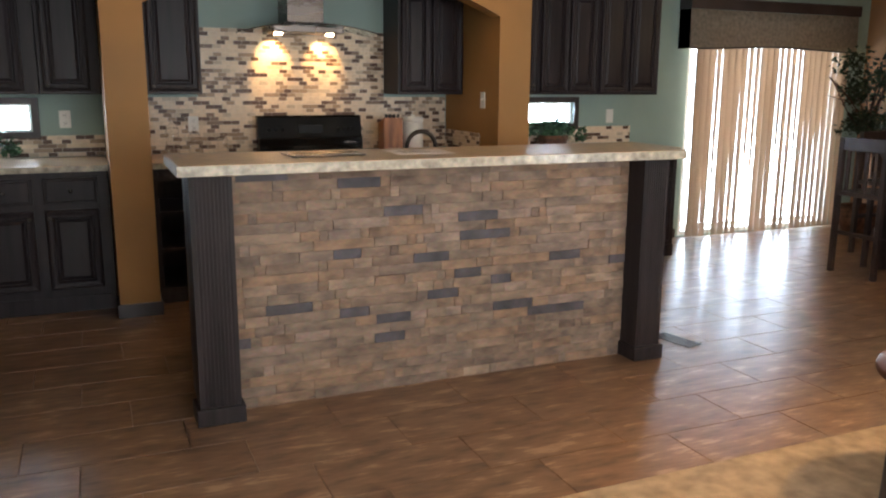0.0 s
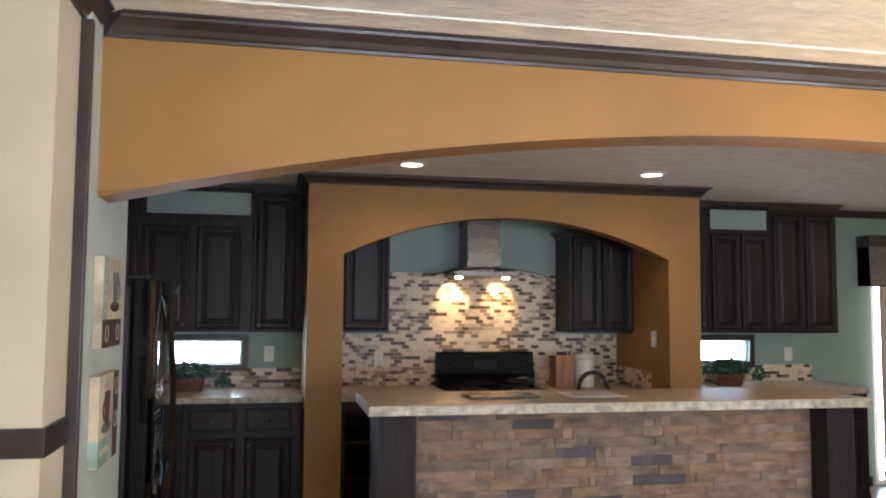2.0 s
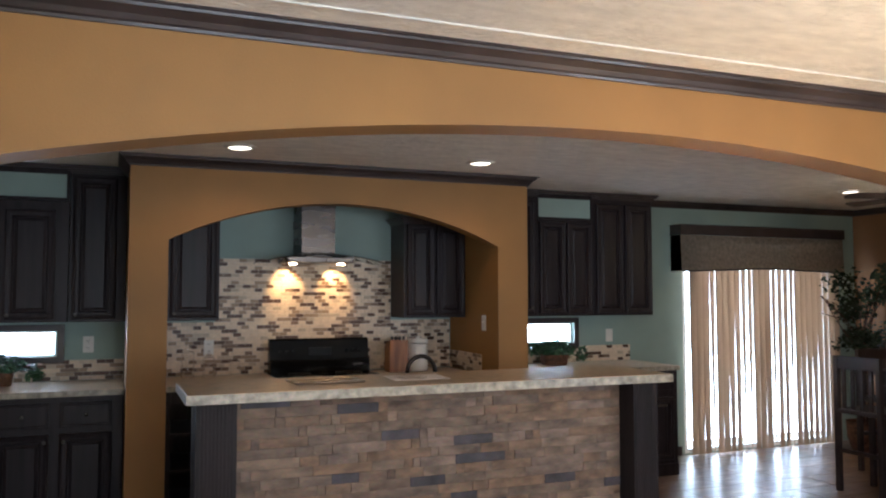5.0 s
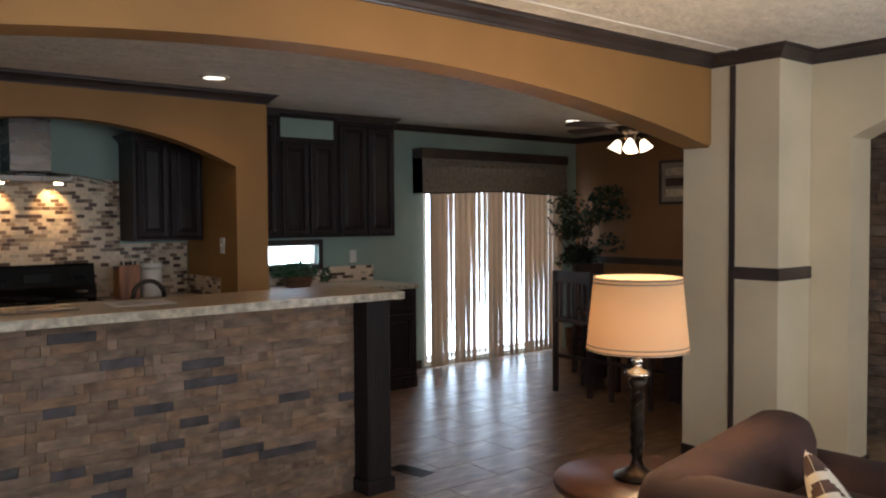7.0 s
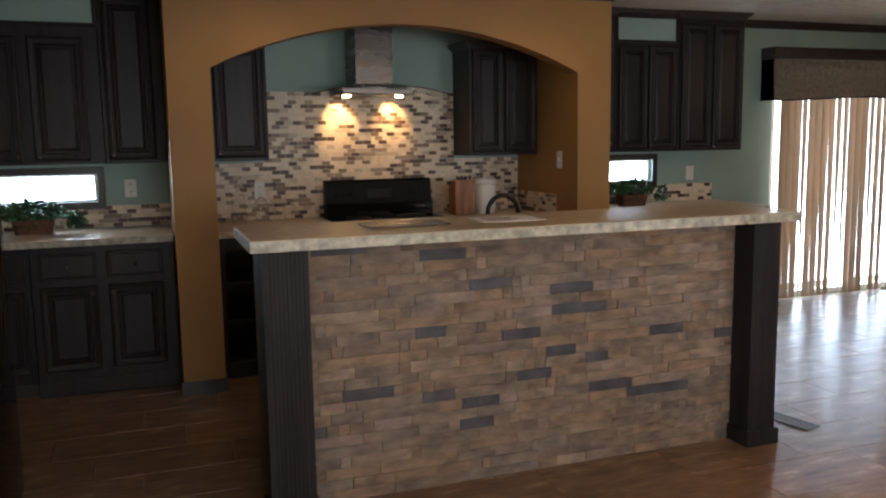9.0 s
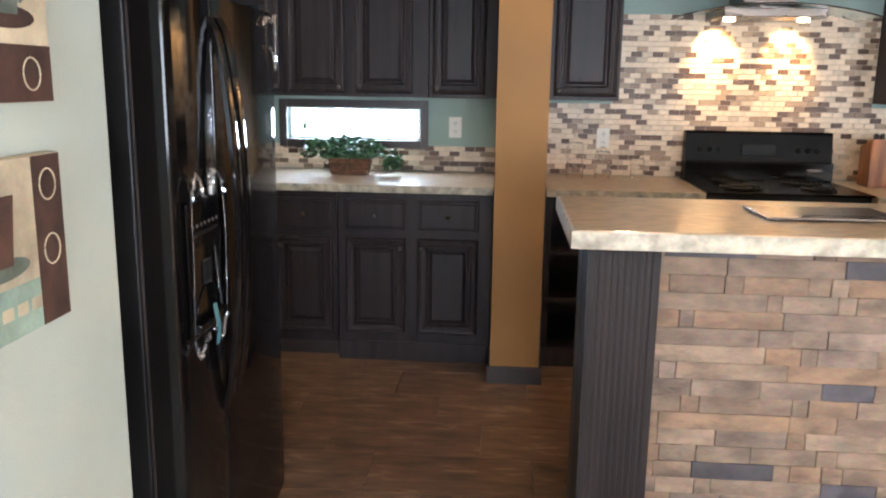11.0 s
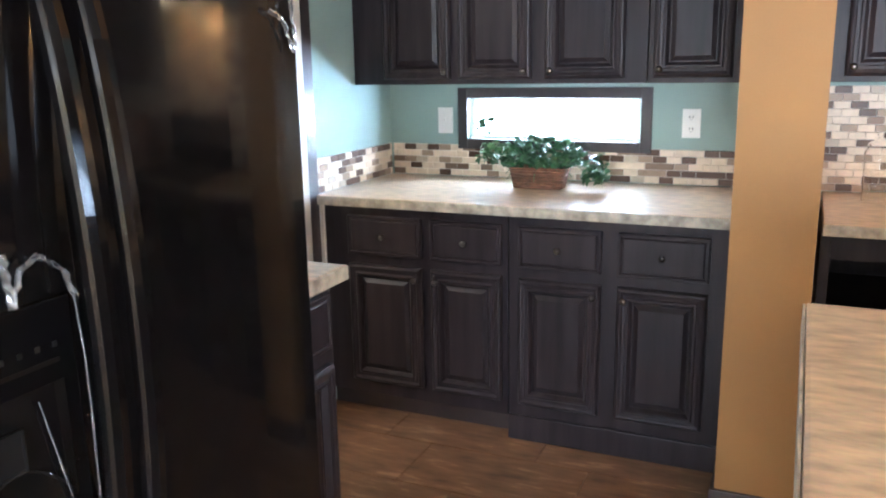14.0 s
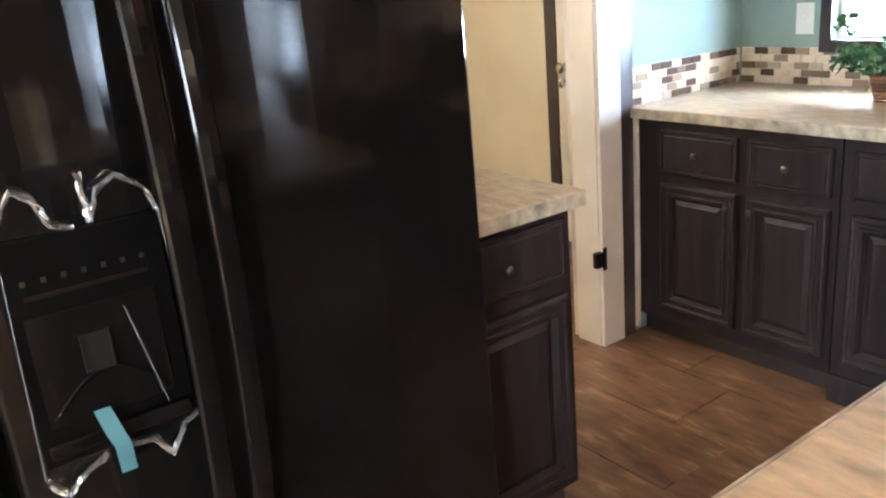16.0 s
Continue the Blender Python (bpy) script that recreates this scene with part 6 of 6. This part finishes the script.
t = thing("armchair", "dark brown microfibre armchair with rolled arms", "armchair", pose(2.37, 1.07, 0, 0, 0, 4))
for nm, q, r in (("base", (0.02, 1.02, -0.55, 0.32, 0.06, 0.36), 0.04), ("arm", (-0.02, 0.24, -0.55, 0.36, 0.05, 0.635), 0.105), ("arm", (0.82, 1.06, -0.55, 0.34, 0.05, 0.56), 0.095),
                 ("backrest", (-0.02, 0.97, 0.10, 0.38, 0.30, 0.725), 0.11), ("seat_cushion", (0.22, 0.82, -0.56, 0.12, 0.35, 0.48), 0.06)):
    bm = bmesh.new()
    soft_block(bm, *q, r)
    for v in bm.verts:
        if nm == "backrest":
            v.co.z -= 0.09 * (1 - v.co.x / 0.97)
        v.co += Vector((noise.noise(v.co * 5.0), noise.noise(v.co * 5.0 + Vector((7, 0, 0))), noise.noise(v.co * 4.0))) * 0.012
    for f in bm.faces:
        f.smooth = True
    part(nm, bm, M["sofa"], t)
for x, y in ((0.08, -0.48), (0.96, -0.48), (0.08, 0.26), (0.96, 0.26)):
    part("foot", boxes((x - 0.03, x + 0.03, y - 0.03, y + 0.03, 0.013, 0.059)), M["trim"], t)
t = thing("throw_pillow", "cream and brown cow hide throw pillow", "pillow", pose(3.0, 1.02, 0.39, -30, 34, 14))
bm = bmesh.new()
n = 28
G = [[None] * (n + 1) for _ in range(n + 1)]
H = [[None] * (n + 1) for _ in range(n + 1)]
for i in range(n + 1):
    for j in range(n + 1):
        u, v = -1 + 2 * i / n, -1 + 2 * j / n
        th = 0.075 * (max(0, 1 - u * u) * max(0, 1 - v * v)) ** 0.4
        k = 1 - 0.06 * (1 - abs(u)) * abs(v) - 0.06 * (1 - abs(v)) * abs(u)
        G[i][j] = bm.verts.new((u * 0.22 * k, -th - 0.001, v * 0.22 * k))
        H[i][j] = bm.verts.new((u * 0.22 * k, th + 0.001, v * 0.22 * k))
rnd = random.Random(2)
for i in range(n):
    for j in range(n):
        q = noise.noise(Vector((i * 0.27, j * 0.27, 3.3)))
        f = bm.faces.new((G[i][j], G[i + 1][j], G[i + 1][j + 1], G[i][j + 1]))
        g = bm.faces.new((H[i][j + 1], H[i + 1][j + 1], H[i + 1][j], H[i][j]))
        for w in (f, g):
            w.smooth = True
            w.material_index = 1 if q > 0.05 else 0
for i in range(n):
    for A_, B_ in (((i, 0), (i + 1, 0)), ((i + 1, n), (i, n)), ((0, i + 1), (0, i)), ((n, i), (n, i + 1))):
        bm.faces.new((G[A_[0]][A_[1]], H[A_[0]][A_[1]], H[B_[0]][B_[1]], G[B_[0]][B_[1]]))
part("cushion", bm, (M["hide"], M["c_brown"]), t)


# ---- dining set ----
def dining():
    t = thing("dining_table", "dark wood counter height dining table", "dining table", at(6.2, 4.0))
    part("tabletop", boxes((-0.62, 0.62, -0.5, 0.5, 0.88, 0.92), bev=0.006), M["trim"], t)
    part("apron", boxes((-0.54, 0.54, -0.42, 0.42, 0.80, 0.879)), M["trim"], t)
    for x in (-0.52, 0.52):
        for y in (-0.40, 0.40):
            bm = bmesh.new()
            box(bm, x - 0.04, x + 0.04, y - 0.04, y + 0.04, 0.001, 0.80, bev=0.004)
            part("leg", bm, M["trim"], t)
    c = thing("dining_chair", "dark wood counter height dining chair with a slatted back", "dining chair", pose(5.43, 4.31, 0, 0, 0, 90), "chairs round the dining table")
    w = 0.21
    part("seat", boxes((-w, w, -0.2, 0.2, 0.60, 0.635), bev=0.01), M["trim"], c)
    for x, y, h in ((-w + 0.02, -0.18, 0.60), (w - 0.02, -0.18, 0.60), (-w + 0.02, 0.18, 1.04), (w - 0.02, 0.18, 1.04)):
        part("leg", boxes((x - 0.019, x + 0.019, y - 0.019, y + 0.019, 0.001, h), bev=0.003), M["trim"], c)
    part("backrest", boxes((-w + 0.04, w - 0.04, 0.17, 0.195, 0.94, 1.04), bev=0.004), M["trim"], c)
    for i in range(4):
        part("back_slat", boxes((-0.13 + i * 0.08, -0.10 + i * 0.08, 0.174, 0.188, 0.64, 0.939)), M["trim"], c)
    for z, y in ((0.22, -0.18), (0.30, 0.18)):
        part("stretcher", boxes((-w + 0.04, w - 0.04, y - 0.011, y + 0.011, z, z + 0.03)), M["trim"], c)
    copy_thing(c, pose(5.45, 3.72, 0, 0, 0, 90))
    copy_thing(c, pose(6.2, 4.78, 0, 0, 0, 0))
    copy_thing(c, pose(6.3, 3.2, 0, 0, 0, 180))
    copy_thing(c, pose(7.0, 4.0, 0, 0, 0, -90))


dining()


def ceiling_fan():
    FX, FYY = 5.62, 4.0
    t = thing("ceiling_fan", "bronze ceiling fan with frosted glass lights, lit", "ceiling fan", at(FX, FYY, CEIL))
    bm = bmesh.new()
    lathe(bm, [(0.07, -0.001), (0.075, -0.03), (0.03, -0.06), (0.016, -0.07), (0.016, -0.10), (0.06, -0.11), (0.10, -0.13), (0.105, -0.18), (0.07, -0.215), (0.045, -0.23), (0.05, -0.26), (0.02, -0.275)], n=30)
    part("motor", bm, M["bronze"], t)
    for k in range(5):
        a = radians(k * 72 + 20)
        bm = bmesh.new()
        extrude_poly(bm, [(0.17, -0.05), (0.60, -0.068), (0.625, -0.04), (0.625, 0.04), (0.60, 0.068), (0.17, 0.05)], "z", -0.165, -0.158)
        R_ = Matrix.Rotation(a, 4, "Z") @ Matrix.Rotation(radians(10), 4, "X")
        b = part("blade", bm, M["trim"], t, m=R_)
        bm = bmesh.new()
        box(bm, 0.09, 0.20, -0.02, 0.02, -0.157, -0.152, bev=0.001)
        part("bracket", bm, M["bronze"], b)
    for k in range(4):
        a = radians(k * 90 + 35)
        c, s = math.cos(a), math.sin(a)
        bm = bmesh.new()
        tube(bm, [(0.03 * c, 0.03 * s, -0.245), (0.08 * c, 0.08 * s, -0.25), (0.095 * c, 0.095 * s, -0.27)], 0.008, 8)
        arm = part("arm", bm, M["bronze"], t)
        bm = bmesh.new()
        lathe(bm, [(0.018, 0.0), (0.03, -0.02), (0.046, -0.06), (0.058, -0.09), (0.055, -0.09), (0.04, -0.05), (0.002, -0.02)], n=20, closed=False)
        part("shade", bm, M["fanbulb"], arm, "frosted bell glass shade", m=Matrix.Translation((0.095 * c, 0.095 * s, -0.27)) @ Matrix.Rotation(a, 4, "Z") @ Matrix.Rotation(radians(-25), 4, "Y"))
    lamp("fan_light", "POINT", pose(FX, FYY, CEIL - 0.45), 14, (1, 0.74, 0.45), radius=0.08)


ceiling_fan()
t = thing("framed_picture", "framed picture with a light mat on the brown dining wall", "framed picture", at(0, 0))
part("frame", boxes((EX - 0.022, EX - 0.001, 4.50, 4.53, 1.62, 2.08), (EX - 0.022, EX - 0.001, 4.90, 4.93, 1.62, 2.08), (EX - 0.022, EX - 0.001, 4.53, 4.90, 1.62, 1.65), (EX - 0.022, EX - 0.001, 4.53, 4.90, 2.05, 2.08), bev=0.003), M["trim"], t)
part("mat_board", boxes((EX - 0.012, EX - 0.001, 4.531, 4.899, 1.651, 2.049)), M["fabric"], t)
for k in range(3):
    part("image_band", boxes((EX - 0.0135, EX - 0.0121, 4.58, 4.85, 1.70 + 0.11 * k, 1.78 + 0.11 * k)), M["canvas"] if k != 1 else M["c_brown"], t)

# stacked stone seen through the arched opening
t = thing("stone_wall", "stacked brown ledger stone wall beyond the arched opening", "stone wall", at(0, 0), kind="structure")
SXX = 5.75
part("wall", boxes((SXX, SXX + 0.2, -0.6, 2.40, 0, 2.30)), M["mortar"], t)
rnd = random.Random(8)
meshes = []
for k in range(10):
    w, h = rnd.uniform(0.14, 0.42), 0.0715
    bm = bmesh.new()
    box(bm, -rnd.uniform(0.012, 0.04), 0, 0, w, 0.0015, h - 0.0015, bev=0)
    bmesh.ops.bevel(bm, geom=[e for e in bm.edges if all(v.co.x < -0.001 for v in e.verts)], offset=0.005, segments=1, affect="EDGES")
    meshes.append((w, mesh_of("ledger_stone", bm, M["stone"])))
for r in range(32):
    y = 1.0 - rnd.uniform(0, 0.2)
    while y < 2.38:
        w, me = rnd.choice(meshes)
        if y + w > 2.40:
            break
        ob = new("stone", me)
        ob.parent = t
        ob.location = (SXX, y + 0.001, r * 0.0715)
        y += w + 0.002

floor_tiles()
